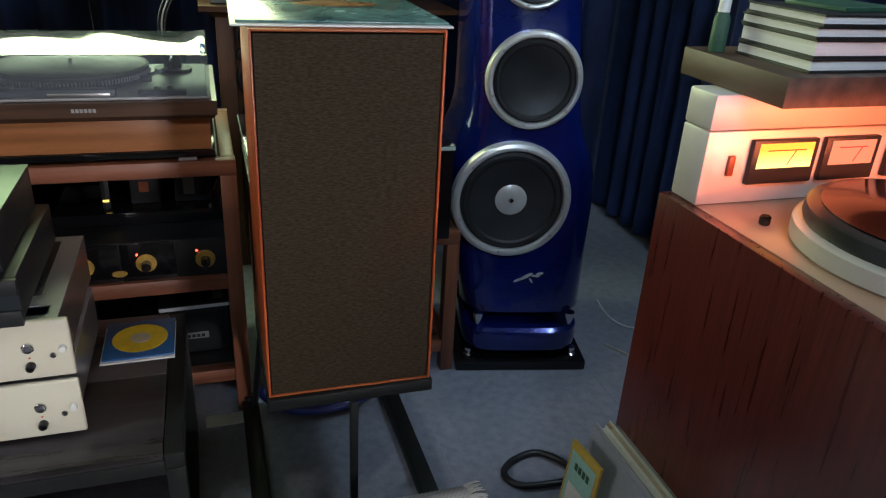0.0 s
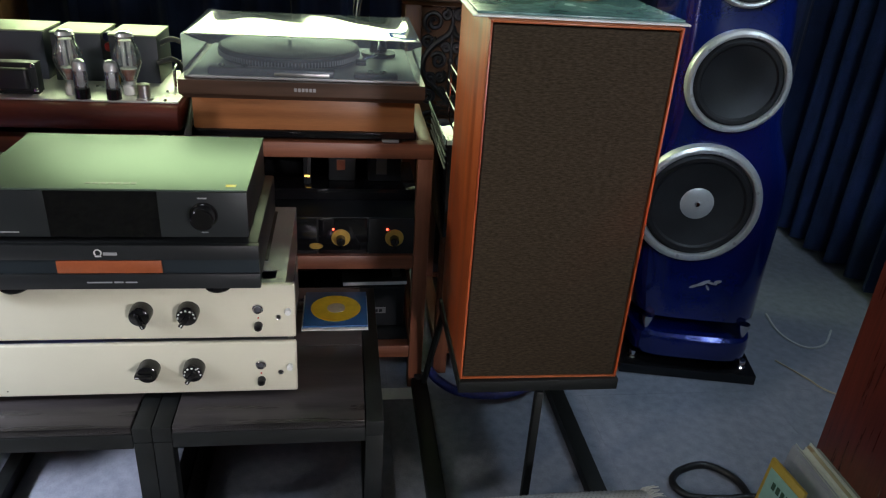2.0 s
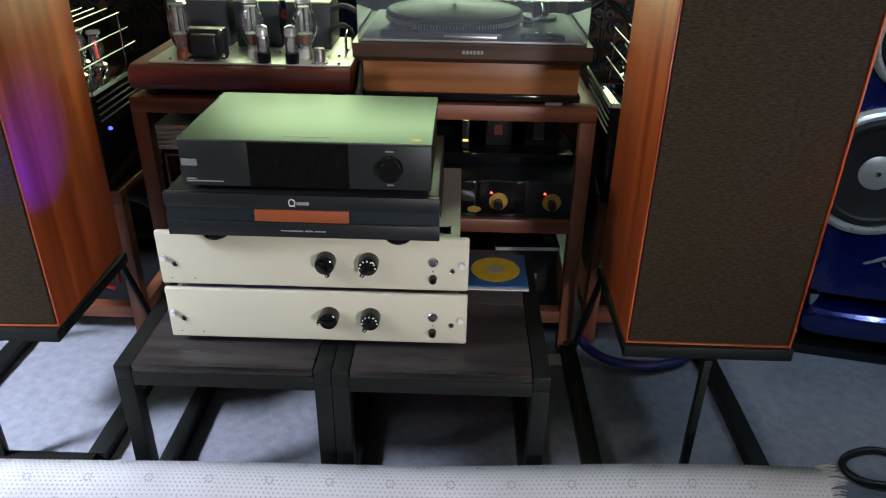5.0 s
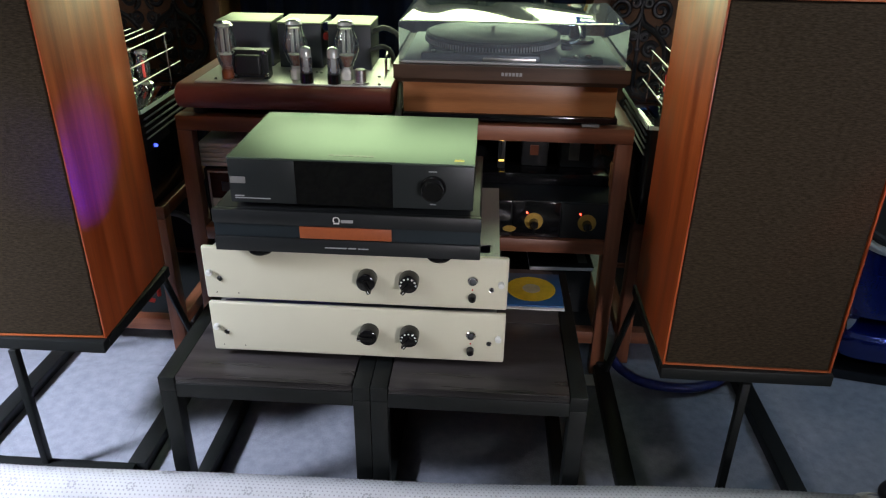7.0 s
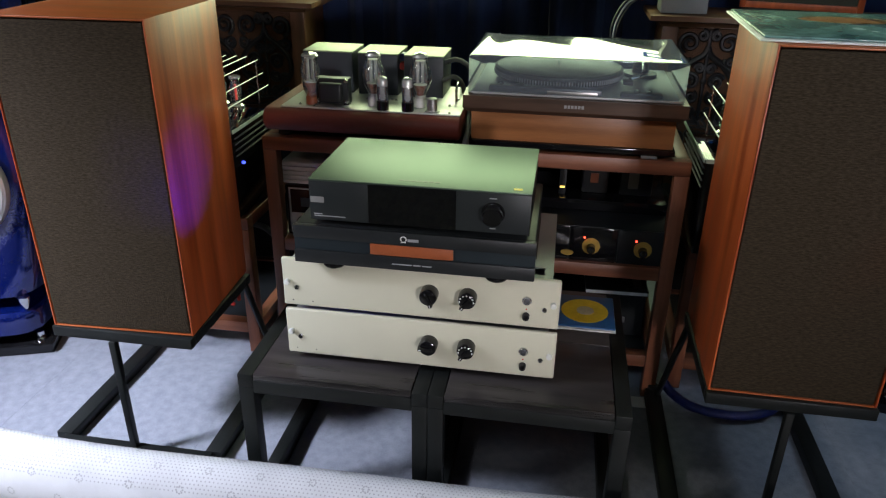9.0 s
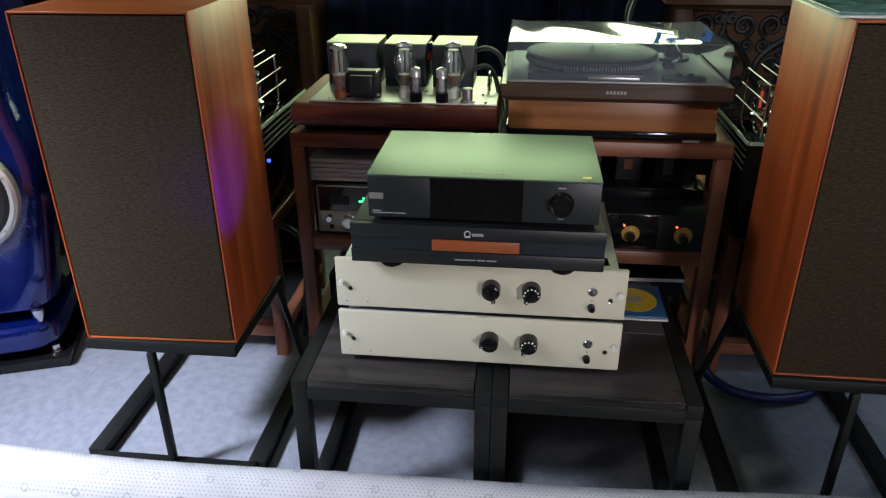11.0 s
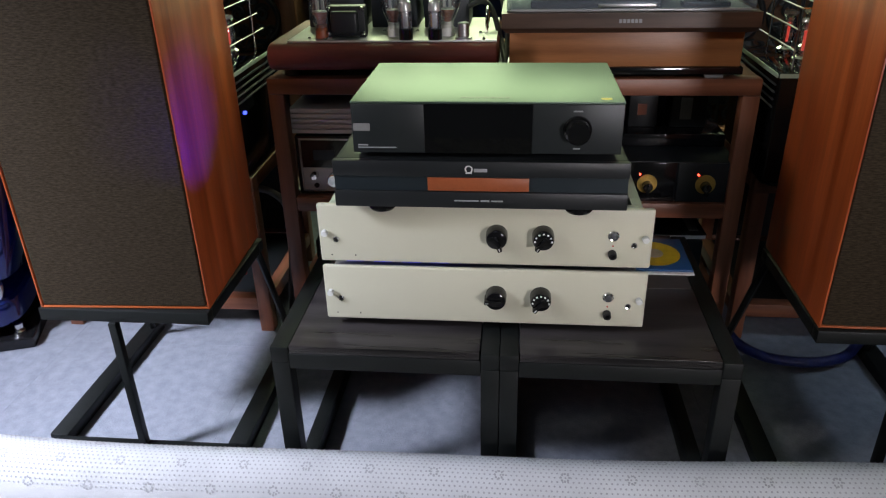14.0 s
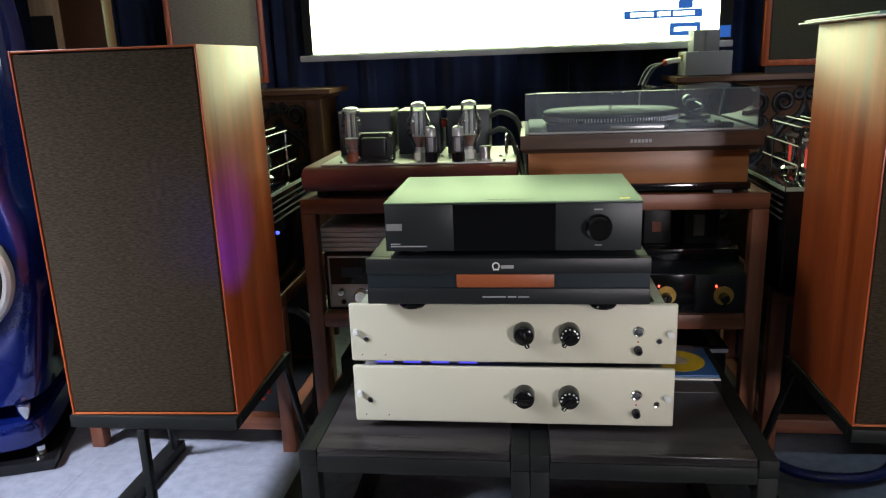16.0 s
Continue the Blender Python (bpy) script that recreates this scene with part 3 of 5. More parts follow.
    part("button_face", lathe([(0, 0.0030), (0.0040, 0.0028), (0.0055, 0.0020), (0.0056, 0.0002)], (0.203, 0, 0.056), "y", 24), "stripgrey", s, "dark push button")
    part("indicator", rod((0.203, 0, 0.0385), 0.0015, 0.0012, "y", 10), "red", s, "tiny red indicator")
    part("socket", lathe([(0, 0.003), (0.004, 0.003), (0.0045, 0.011), (0.0062, 0.011), (0.0068, 0.0)], (0.203, 0, 0.025), "y", 20), "rubber", s, "black socket")
    for sx in (-1, 1):
        part("thumb_screw", lathe([(0, 0.011), (0.0045, 0.0105), (0.0055, 0.009), (0.0055, 0.003), (0.004, 0.002), (0.004, 0.0)], (sx * 0.2515, 0, 0.053), "y", 18), "sleeve_white", s, "white thumb screw")
        part("jack", lathe([(0.0022, 0.0004), (0.0048, 0.0015), (0.0050, 0.0)], (sx * 0.2355, 0, 0.040), "y", 18), "chrome", s)
        part("jack_hole", rod((sx * 0.2355, 0, 0.040), 0.0038, 0.0008, "y", 16), "rubber", s)
    for x in (-0.244, -0.205):
        part("rivet", rod((x, 0, 0.012), 0.0012, 0.0006, "y", 8), "rubber", s)
    return s


cream_amp(0.3505, (90, 35), False, "cream fronted amplifier with two black pointer knobs on the low tables")
cream_amp(0.4600, (-20, 35), True, "cream fronted amplifier stacked upon its twin")

# black converter box with an orange display
cz = 0.5615
cv = thing("digital_converter", (-0.4745, 1.112, cz), "flat black converter box with an orange display strip", "converter")
part("case", box(-0.216, 0.216, 0.008, 0.30, 0.012, 0.084, 0.004), "black", cv)
part("front_lower", box(-0.218, 0.218, -0.004, 0.0078, 0.010, 0.036, 0.002), "black", cv)
part("front_upper", box(-0.218, 0.218, -0.004, 0.0078, 0.0595, 0.084, 0.002), "black", cv)
part("front_band", box(-0.217, 0.217, 0.0, 0.0078, 0.0363, 0.0592), "bluegrey", cv, "slate grey band")
part("display", box(-0.076, 0.074, -0.003, -0.0003, 0.0372, 0.0582, 0.0008), "orange", cv, "dull orange display")
part("emblem", joined(turned(tube([(0.005 * math.cos(a / 8 * math.pi), 0, 0.005 * math.sin(a / 8 * math.pi)) for a in range(-2, 11)], 0.0010, 6), Matrix.Translation((-0.0145, -0.0042, 0.0722))),
                      box(-0.019, -0.010, -0.0048, -0.0041, 0.0655, 0.0678)), "white", cv, "white emblem")
part("lettering_bar", box(-0.007, 0.0125, -0.0048, -0.0041, 0.0682, 0.0732), "grey", cv)
part("lettering_bar", box(-0.036, 0.0, -0.0048, -0.0041, 0.0215, 0.0235), "grey", cv)
part("lettering_bar", box(0.003, 0.016, -0.0048, -0.0041, 0.0215, 0.0238), "grey", cv)
part("lettering_bar", box(0.019, 0.036, -0.0048, -0.0041, 0.0215, 0.0235), "grey", cv)
for x in (-0.15, 0.15):
    for y in (0.02, 0.26):
        part("foot", lathe([(0, 0), (0.019, 0), (0.021, 0.003), (0.017, 0.0125), (0, 0.0125)], (x, y, -0.0005), "z", 20), "blackgloss", cv)

# network streamer on top
st = thing("network_streamer", (-0.4655, 1.118, cz + 0.0845), "dark grey music streamer with a satin metal lid and glossy display", "streamer")
part("case", box(-0.1945, 0.1945, 0.004, 0.250, 0.009, 0.0815, 0.002), "black", st)
part("lid", box(-0.1955, 0.1955, 0.0, 0.252, 0.0818, 0.0855, 0.0012), "lidgrey", st, "satin metal lid")
part("front_left", box(-0.1945, -0.0885, 0.0, 0.0038, 0.009, 0.0815, 0.0008), "darkgrey", st)
part("front_right", box(0.0672, 0.1945, 0.0, 0.0038, 0.009, 0.0815, 0.0008), "darkgrey", st)
part("display", box(-0.0882, 0.0669, 0.0005, 0.0038, 0.009, 0.0812), "display", st, "black glossy display")
part("volume_knob", lathe([(0, 0.020), (0.015, 0.0198), (0.0172, 0.018), (0.0178, 0.004), (0.0195, 0.003), (0.0205, 0.0)], (0.131, 0, 0.045), "y", 40), "blackgloss", st, "glossy black volume knob")
part("lettering_bar", box(0.124, 0.137, -0.0008, -0.0002, 0.0712, 0.0732), "grey", st)
part("lettering_bar", box(0.126, 0.136, -0.0008, -0.0002, 0.0165, 0.0182), "grey", st)
part("lettering_bar", box(-0.187, -0.130, -0.0008, -0.0002, 0.0160, 0.0177), "grey", st)
part("lettering_bar", box(-0.187, -0.172, -0.0008, -0.0002, 0.0195, 0.0215), "grey", st)
part("badge", box(-0.1925, -0.168, -0.0008, -0.0002, 0.042, 0.053), "label_grey", st, "pale grey badge")
part("sticker", box(0.163, 0.178, 0.012, 0.021, 0.0856, 0.0859), "yellow", st, "small yellow sticker")
for i in range(7):
    part("lettering_bar", box(-0.036 + i * 0.0105, -0.028 + i * 0.0105, 0.019, 0.0255, 0.0856, 0.0859), "black", st)
for x in (-0.15, 0.15):
    for y in (0.04, 0.21):
        part("foot", rod((x, y, 0.0002), 0.017, 0.0085, b=0.002), "rubber", st)

# compact disc in a card sleeve
cd = thing("disc_sleeve", (-0.145, 1.425, TZ + 0.0025), "yellow disc printed on a blue card sleeve on the table", "disc")
part("paper", box(-0.068, 0.066, -0.073, 0.065, 0, 0.003, 0.0005), "sleeve_white", cd, "white paper insert")
part("card", box(-0.065, 0.065, -0.066, 0.072, 0.0034, 0.0075, 0.0008), "sleeve_blue", cd, "blue card sleeve")
part("printed_disc", lathe([(0.007, 0), (0.052, 0), (0.052, 0.0006), (0.007, 0.0006)], (0, 0.002, 0.0077), "z", 40), "disc", cd, "yellow printed disc")
part("printed_label", lathe([(0, 0), (0.019, 0), (0.019, 0.0005), (0, 0.0005)], (0.001, 0.002, 0.0085), "z", 28), "sleeve_cream", cd, "cream disc centre")


# ---- wooden equipment rack ----
def wooden_rack(at, w, d, h, levels, label, t=0.034, foot=0.0):
    s = thing("equipment_rack", at, label, "rack", "wooden racks")
    for sx in (0, 1):
        for sy in (0, 1):
            part("post", box(sx * (w - t), sx * (w - t) + t, sy * (d - t), sy * (d - t) + t, 0, h - t - 0.0005, 0.002), "rack", s)
    for z in levels:
        for sy in (0, 1):
            part("rail", box(0 if z == h else t + 0.0005, w if z == h else w - t - 0.0005, sy * (d - t) + (0 if z == h else 0.0015), sy * (d - t) + t, z - t, z, 0.002), "rack_x", s)
        for sx in (0, 1):
            part("side_rail", box(sx * (w - t) + 0.0015, sx * (w - t) + t - 0.0015, t + 0.0005, d - t - 0.0005, z - t, z - 0.0003, 0.002), "rack_y", s)
        # added black sheets: hide the lit floor behind and stand for deep shade
        if z < h:
            part("back_panel", box(t + 0.001, w - t - 0.001, d - 0.012, d - 0.006, z + 0.001, (h if z > h / 2 or len(levels) == 2 else levels[1]) - t - 0.001), "blackcloth", s, "black sheet added to darken the depth of the rack")
        part("shelf", box(t + 0.001, w - t - 0.001, t + 0.001, d - t - 0.001, z - 0.020, z - 0.004), "black", s, "black shelf board")
    return s


wooden_rack((-0.951, 1.605, 0), 1.018, 0.44, 0.647, (0.647, 0.375, 0.125), "walnut equipment rack with black shelves full of amplifiers")
wooden_rack((-1.565, 1.62, 0), 0.545, 0.42, 0.415, (0.415, 0.095), "small walnut rack under a glass topped valve amplifier")
wooden_rack((0.105, 1.66, 0), 0.50, 0.40, 0.415, (0.415, 0.095), "small walnut rack under a glass topped valve amplifier")


# ---- valve amplifier on the rack ----
PEAR = [(0.0120, 0.022), (0.0150, 0.034), (0.0220, 0.048), (0.0275, 0.064), (0.0285, 0.076), (0.0265, 0.088), (0.0205, 0.100), (0.0182, 0.108), (0.0180, 0.118), (0.0155, 0.1245), (0.009, 0.1285), (0, 0.1295)]
STRAIGHT = [(0.0130, 0.022), (0.0190, 0.036), (0.0222, 0.058), (0.0236, 0.082), (0.0205, 0.095), (0.0178, 0.103), (0.0205, 0.114), (0.0170, 0.1195), (0.009, 0.1225), (0, 0.123)]


def big_valve(s, x, y, z, base, prof):
    v = part("valve", lathe(prof, (x, y, z), "z", 28), "tube", s, "clear glass valve")
    part("valve_base", lathe([(0, 0), (0.0142, 0), (0.0142, 0.017), (0.0125, 0.019), (0.0112, 0.028), (0, 0.028)], (x, y, z), "z", 24), base, v, "valve base")
    part("getter", lathe([(r * 0.97, h - 0.0006) for r, h in prof[-3:]], (x, y, z), "z", 24), "getter", v, "silver mirrored top")
    part("anode", joined(box(x - 0.0085, x - 0.0030, y - 0.004, y + 0.004, z + 0.056, z + 0.108, 0.001), box(x + 0.0030, x + 0.0085, y - 0.004, y + 0.004, z + 0.056, z + 0.108, 0.001),
                         rod((x, y, z + 0.1085), 0.0125, 0.0010, seg=20), rod((x, y, z + 0.0530), 0.0165, 0.0012, seg=24)), "plate_grey", v, "grey anode plates between mica discs")
    part("stem", lathe([(0, 0.0285), (0.0085, 0.0285), (0.0095, 0.036), (0.0145, 0.046), (0.0150, 0.0525), (0, 0.0525)], (x, y, z), "z", 20), "bakelite", v, "brown glass stem")
    part("cap_ring", lathe([(r * 1.005, h) for r, h in prof[-4:-2]] + [(r * 0.95, h) for r, h in prof[-3:-2]], (x, y, z), "z", 24), "getter", v, "pale metal ring under the dome")
    return v


def small_valve(s, x, y, z, h=0.078, r=0.0135):
    v = part("valve", lathe([(r, 0.022), (r, h - 0.010), (r * 0.85, h - 0.004), (r * 0.4, h), (0, h + 0.001)], (x, y, z), "z", 22), "tube", s, "small glass valve")
    part("valve_base", lathe([(0, 0), (0.0145, 0), (0.0145, 0.020), (0.0125, 0.0225), (0, 0.0225)], (x, y, z), "z", 20), "blackgloss", v, "black valve base")
    part("getter", lathe([(r * 0.97, h - 0.022), (r * 0.97, h - 0.0105), (r * 0.82, h - 0.0045), (r * 0.38, h - 0.0005), (0, h)], (x, y, z), "z", 20), "getter", v, "silver mirrored top")
    part("anode", box(x - 0.005, x + 0.005, y - 0.003, y + 0.003, z + 0.0226, z + 0.052, 0.001), "plate_grey", v)
    return v


va = thing("valve_amplifier", (-0.70, 1.60, 0.6475), "valve amplifier with oxblood wooden plinth and satin steel deck", "amplifier")


def rounded_plinth(x0, x1, y0, y1, z0, z1):
    """A plinth whose front is a full round nose."""
    r = (z1 - z0) / 2
    prof = [(y1, z0), (y1, z1)]
    prof += [(y0 + r - r * math.sin(a) * 0.9, (z0 + z1) / 2 + r * math.cos(a)) for a in [i * math.pi / 10 for i in range(11)]]
    rings = []
    for k, (x, ins) in enumerate(((x0, 0.006), (x0 + 0.004, 0.001), (x0 + 0.010, 0), (x1 - 0.010, 0), (x1 - 0.004, 0.001), (x1, 0.006))):
        cy, c2 = (y0 + y1) / 2, (z0 + z1) / 2
        rings.append([(x, cy + (y - cy) * (1 - 2 * ins / (y1 - y0)), c2 + (z - c2) * (1 - 2 * ins / (z1 - z0))) for y, z in prof])
    return loft(rings)


part("plinth", rounded_plinth(-0.240, 0.240, -0.012, 0.30, 0.016, 0.072), "leather", va, "oxblood wooden plinth with a rounded nose")
part("deck", box(-0.198, 0.236, 0.014, 0.295, 0.0724, 0.0765, 0.001), "steelplate", va, "satin steel deck")
for x in (-0.2, 0.2):
    for y in (0.04, 0.25):
        part("foot", rod((x, y, 0.0002), 0.018, 0.0168, b=0.002), "rubber", va)
dz = 0.0767
for x0, x1, y0, y1, hgt in ((-0.190, -0.062, 0.170, 0.285, 0.100), (-0.046, 0.056, 0.165, 0.285, 0.100), (0.073, 0.172, 0.160, 0.285, 0.100)):
    tf = part("transformer", box(x0, x1, y0, y1, dz, dz + hgt, 0.002), "transformer", va, "dark blue-grey transformer case")
    # thin top sheet that carries the greenish light as colour
    part("cap", box(x0 - 0.0005, x1 + 0.0005, y0 - 0.0005, y1 + 0.0005, dz + hgt + 0.0002, dz + hgt + 0.0035, 0.001), "transformer_lit_top", tf, "transformer case top coloured as lit by greenish light")
ck = part("choke", joined(box(-0.117, -0.037, 0.040, 0.068, dz + 0.004, dz + 0.064, 0.001), box(-0.1055, -0.0485, 0.020, 0.0398, dz + 0.012, dz + 0.056, 0.006, 3),
                          box(-0.1055, -0.0485, 0.0682, 0.086, dz + 0.012, dz + 0.056, 0.006, 3)), "black", va, "black open-frame choke")
for x in (-0.112, -0.042):
    for z in (0.010, 0.059):
        part("bolt", lathe([(0, 0.006), (0.003, 0.0055), (0.0048, 0.003), (0.0048, 0)], (x, 0.0398, dz + z), "y", 12), "chrome", ck)
    part("bracket", box(x - 0.007, x + 0.007, 0.030, 0.055, dz, dz + 0.0038), "chrome", ck)
rv = big_valve(va, -0.130, 0.045, dz, "bakelite", STRAIGHT)
big_valve(va, 0.020, 0.062, dz, "ceramic", PEAR)
big_valve(va, 0.132, 0.068, dz, "ceramic", PEAR)
small_valve(va, 0.050, 0.012 + 0.014, dz)
small_valve(va, 0.110, 0.012 + 0.014, dz)
part("capacitor", lathe([(0, 0.032), (0.0105, 0.032), (0.0118, 0.0305), (0.0118, 0.004), (0.0175, 0.0035), (0.0175, 0), (0, 0)], (0.168, 0.030, dz), "z", 28), "alu", va, "silver capacitor can")
for x, y in ((-0.01, 0.115), (0.052, 0.115), (0.063, 0.112), (-0.155, 0.03), (-0.118, 0.022), (0.1, 0.12), (0.21, 0.02), (0.212, 0.15), (0.2, 0.09)):
    part("screw", lathe([(0, 0.004), (0.002, 0.004), (0.0035, 0.002), (0.0035, 0)], (x, y, dz), "z", 10), "chrome", va)
part("switch_post", rod((0.089, 0.145, dz), 0.003, 0.030, seg=10), "brass", va)
part("handle", tube(smooth_path([(0.212, 0.115, dz), (0.212, 0.118, dz + 0.035), (0.212, 0.135, dz + 0.045), (0.212, 0.190, dz + 0.045), (0.212, 0.206, dz + 0.035), (0.212, 0.208, dz)], 5), 0.0032, 8), "chrome", va, "chrome side handle")
part("plug", rod((0.064, 0.21, dz + 0.07), 0.010, 0.025, "y", 16, 0.002), "red", va, "red cable plug")
part("plug", rod((0.064, 0.21, dz + 0.092), 0.010, 0.025, "y", 16, 0.002), "bluecable", va, "blue cable plug")

for i, (zz, dx) in enumerate(((0.812, 0.012), (0.775, 0.0))):
    solid("power_cable", tube(smooth_path([(-0.530, 1.79 - 0.03 * i, zz - 0.006), (-0.500, 1.79 - 0.03 * i, zz + 0.004), (-0.478 + dx, 1.78 - 0.03 * i, zz - 0.012), (-0.462 + dx, 1.75 - 0.03 * i, zz - 0.055), (-0.455 + dx, 1.70, 0.70), (-0.449 + 0.004 * i, 1.60, 0.665), (-0.4475 + 0.004 * i, 1.592, 0.60)], 6), 0.0058, 10),
          "hose", "grey sleeved cable looping beside the valve amplifier", "cable", group="rack cables")

# ---- turntable ----
sb = thing("support_box", (-0.208, 1.620, 0.6475), "honey coloured veneer box that carries the turntable", "box")
part("body", box(-0.230, 0.230, 0.0, 0.33, 0.021, 0.094, 0.002), "veneer", sb)
part("tray", box(-0.236, 0.236, -0.005, 0.335, 0.006, 0.0205, 0.002), "blackgloss", sb, "black glossy base tray")
for x in (-0.18, 0.18):
    part("foot", box(x - 0.018, x + 0.018, -0.008, 0.03, 0.0, 0.0058, 0.001), "label_grey", sb)
    part("foot", box(x - 0.018, x + 0.018, 0.28, 0.32, 0.0, 0.0058, 0.001), "label_grey", sb)

tt = thing("turntable", (-0.208, 1.580, 0.7418), "record player with dark walnut plinth under a closed smoked lid", "turntable")
part("plinth", loft([[(-0.236, 0.008, 0), (0.236, 0.008, 0), (0.236, 0.355, 0), (-0.236, 0.355, 0)], [(-0.246, 0, 0.010), (0.246, 0, 0.010), (0.246, 0.362, 0.010), (-0.246, 0.362, 0.010)],
                     [(-0.246, 0, 0.038), (0.246, 0, 0.038), (0.246, 0.362, 0.038), (-0.246, 0.362, 0.038)]]), "plinth", tt, "dark walnut plinth")
for i in range(6):
    part("lettering_bar", box(-0.020 + i * 0.0075, -0.0145 + i * 0.0075, -0.0008, -0.0001, 0.0195, 0.0265), "grey", tt)
part("top_plate", box(-0.228, 0.228, 0.014, 0.348, 0.0383, 0.044, 0.002), "deckmetal", tt, "satin grey deck plate")
part("control_strip", box(-0.190, 0.060, 0.020, 0.050, 0.0443, 0.0585, 0.003), "stripgrey", tt)
part("strip_trim", box(-0.060, 0.050, 0.0165, 0.0198, 0.0455, 0.0525, 0.001), "alu", tt, "silver trim strip")
for x in (-0.165, -0.120, 0.135, 0.160):
    part("button", rod((x, 0.036, 0.0587 if x < 0.06 else 0.0547), 0.007, 0.004, b=0.001), "chrome", tt)
part("control_strip", box(0.100, 0.190, 0.020, 0.050, 0.0443, 0.0545, 0.003), "stripgrey", tt)
part("platter", lathe([(0, 0.0443), (0.140, 0.0443), (0.150, 0.050), (0.154, 0.066), (0.154, 0.072), (0.148, 0.0745), (0.145, 0.0725), (0.060, 0.0725), (0.052, 0.0735), (0, 0.0735)], (-0.040, 0.205, 0), "z", 64), "platter", tt, "black platter with rubber mat")
dot = [rod((-0.040 + 0.1545 * math.cos(a), 0.205 + 0.1545 * math.sin(a), 0.055), 0.0016, 0.010, seg=6) for a in [math.pi + math.pi * i / 70 for i in range(71)]]
part("strobe_dots", joined(*dot), "alu", tt, "silver strobe dots on the rim")
part("spindle", rod((-0.040, 0.205, 0.0737), 0.0035, 0.012, b=0.001), "chrome", tt)
ta = part("tonearm_base", lathe([(0, 0.0443), (0.040, 0.0443), (0.040, 0.052), (0.020, 0.054), (0.018, 0.085), (0.012, 0.089), (0, 0.089)], (0.160, 0.265, 0), "z", 30), "darkgrey", tt)
part("tonearm", tube(smooth_path([(0.160, 0.320, 0.082), (0.160, 0.265, 0.082), (0.158, 0.190, 0.080), (0.148, 0.110, 0.078), (0.120, 0.070, 0.075)], 6), 0.0042, 8), "chrome", ta, "chrome tonearm")
part("counterweight", rod((0.160, 0.335, 0.082), 0.014, 0.028, "y", 20, 0.002), "alu", ta)
part("headshell", box(0.104, 0.126, 0.045, 0.076, 0.066, 0.075, 0.002), "black", ta)


def lid_shell(x0, x1, y0, y1, z0, z1):
    """A thin lid, open below, whose top is a little warped with age."""
    bm = bmesh.new()
    nx, ny, e = 40, 28, 0.004
    warp = lambda u, v: (0.0009 * math.sin(7.5 * u + 1.0) * math.sin(3.0 * v + 0.5) + 0.0005 * math.sin(15 * u + 5 * v) - 0.0025 * v) * min(1, 12 * u * (1 - u)) - 0.0012 * v
    top = [[bm.verts.new((x0 + e + (x1 - x0 - 2 * e) * i / nx, y0 + e + (y1 - y0 - 2 * e) * k / ny, z1 + warp(i / nx, k / ny))) for i in range(nx + 1)] for k in range(ny + 1)]
    for k in range(ny):
        for i in range(nx):
            bm.faces.new((top[k][i], top[k][i + 1], top[k + 1][i + 1], top[k + 1][i]))
    rim = [top[0][i] for i in range(nx + 1)] + [top[k][nx] for k in range(1, ny + 1)] + [top[ny][i] for i in range(nx - 1, -1, -1)] + [top[k][0] for k in range(ny - 1, 0, -1)]
    cx, cy = (x0 + x1) / 2, (y0 + y1) / 2
    out = lambda v, d, z: bm.verts.new((v.co.x + math.copysign(d, v.co.x - cx) * (abs(v.co.x - cx) > (x1 - x0) / 2 - e - 1e-5), v.co.y + math.copysign(d, v.co.y - cy) * (abs(v.co.y - cy) > (y1 - y0) / 2 - e - 1e-5), z))
    mid = [out(v, e * 0.7, v.co.z - e * 0.3) for v in rim]
    side = [out(v, e, v.co.z - e) for v in rim]
    foot = [out(v, e, z0) for v in rim]
    for a, b in ((rim, mid), (mid, side), (side, foot)):
        for i in range(len(a)):
            k = (i + 1) % len(a)
            bm.faces.new((a[i], b[i], b[k], a[k]))
    bmesh.ops.recalc_face_normals(bm, faces=bm.faces[:])
    return bm


lid = part("dust_cover", lid_shell(-0.236, 0.236, 0.018, 0.350, 0.0386, 0.124), "lid", tt, "smoked clear dust cover")
part("lid_rim", joined(tube([(-0.236, 0.018, 0.040), (0.236, 0.018, 0.040)], 0.0014, 6), tube([(-0.234, 0.023, 0.1235), (0.234, 0.023, 0.1235)], 0.0012, 6)), "alu", lid, "bright cover edge")


# ---- equipment inside the rack ----
rb = thing("power_unit", (-0.70, 1.635, 0.5145), "silver ribbed power unit lying on the receiver", "amplifier")
part("body", box(-0.220, 0.16, 0.006, 0.26, 0.002, 0.060, 0.002), "silverface", rb)
for i in range(5):
    part("rib", box(-0.222, 0.162, 0.0, 0.0058, 0.003 + i * 0.0118, 0.0125 + i * 0.0118, 0.002), "silverface", rb, "ribbed silver front")
rc = thing("receiver", (-0.70, 1.632, 0.3715), "vintage receiver with silver control strip and black dial", "receiver")
part("cabinet", joined(box(-0.212, 0.212, 0.0, 0.32, 0.136, 0.142), box(-0.212, 0.212, 0.0, 0.32, 0.006, 0.010), box(-0.212, -0.206, 0.0, 0.32, 0.0102, 0.1358), box(0.206, 0.212, 0.0, 0.32, 0.0102, 0.1358), box(-0.2055, 0.2055, 0.3, 0.32, 0.0102, 0.1358)), "blackgloss", rc, "black case")
part("front_trim", joined(box(-0.2055, 0.2055, 0.0022, 0.006, 0.131, 0.1355), box(-0.2055, -0.202, 0.0022, 0.006, 0.0105, 0.1308), box(-0.2018, 0.2018, 0.0022, 0.006, 0.0105, 0.0135)), "alu", rc, "thin silver frame")
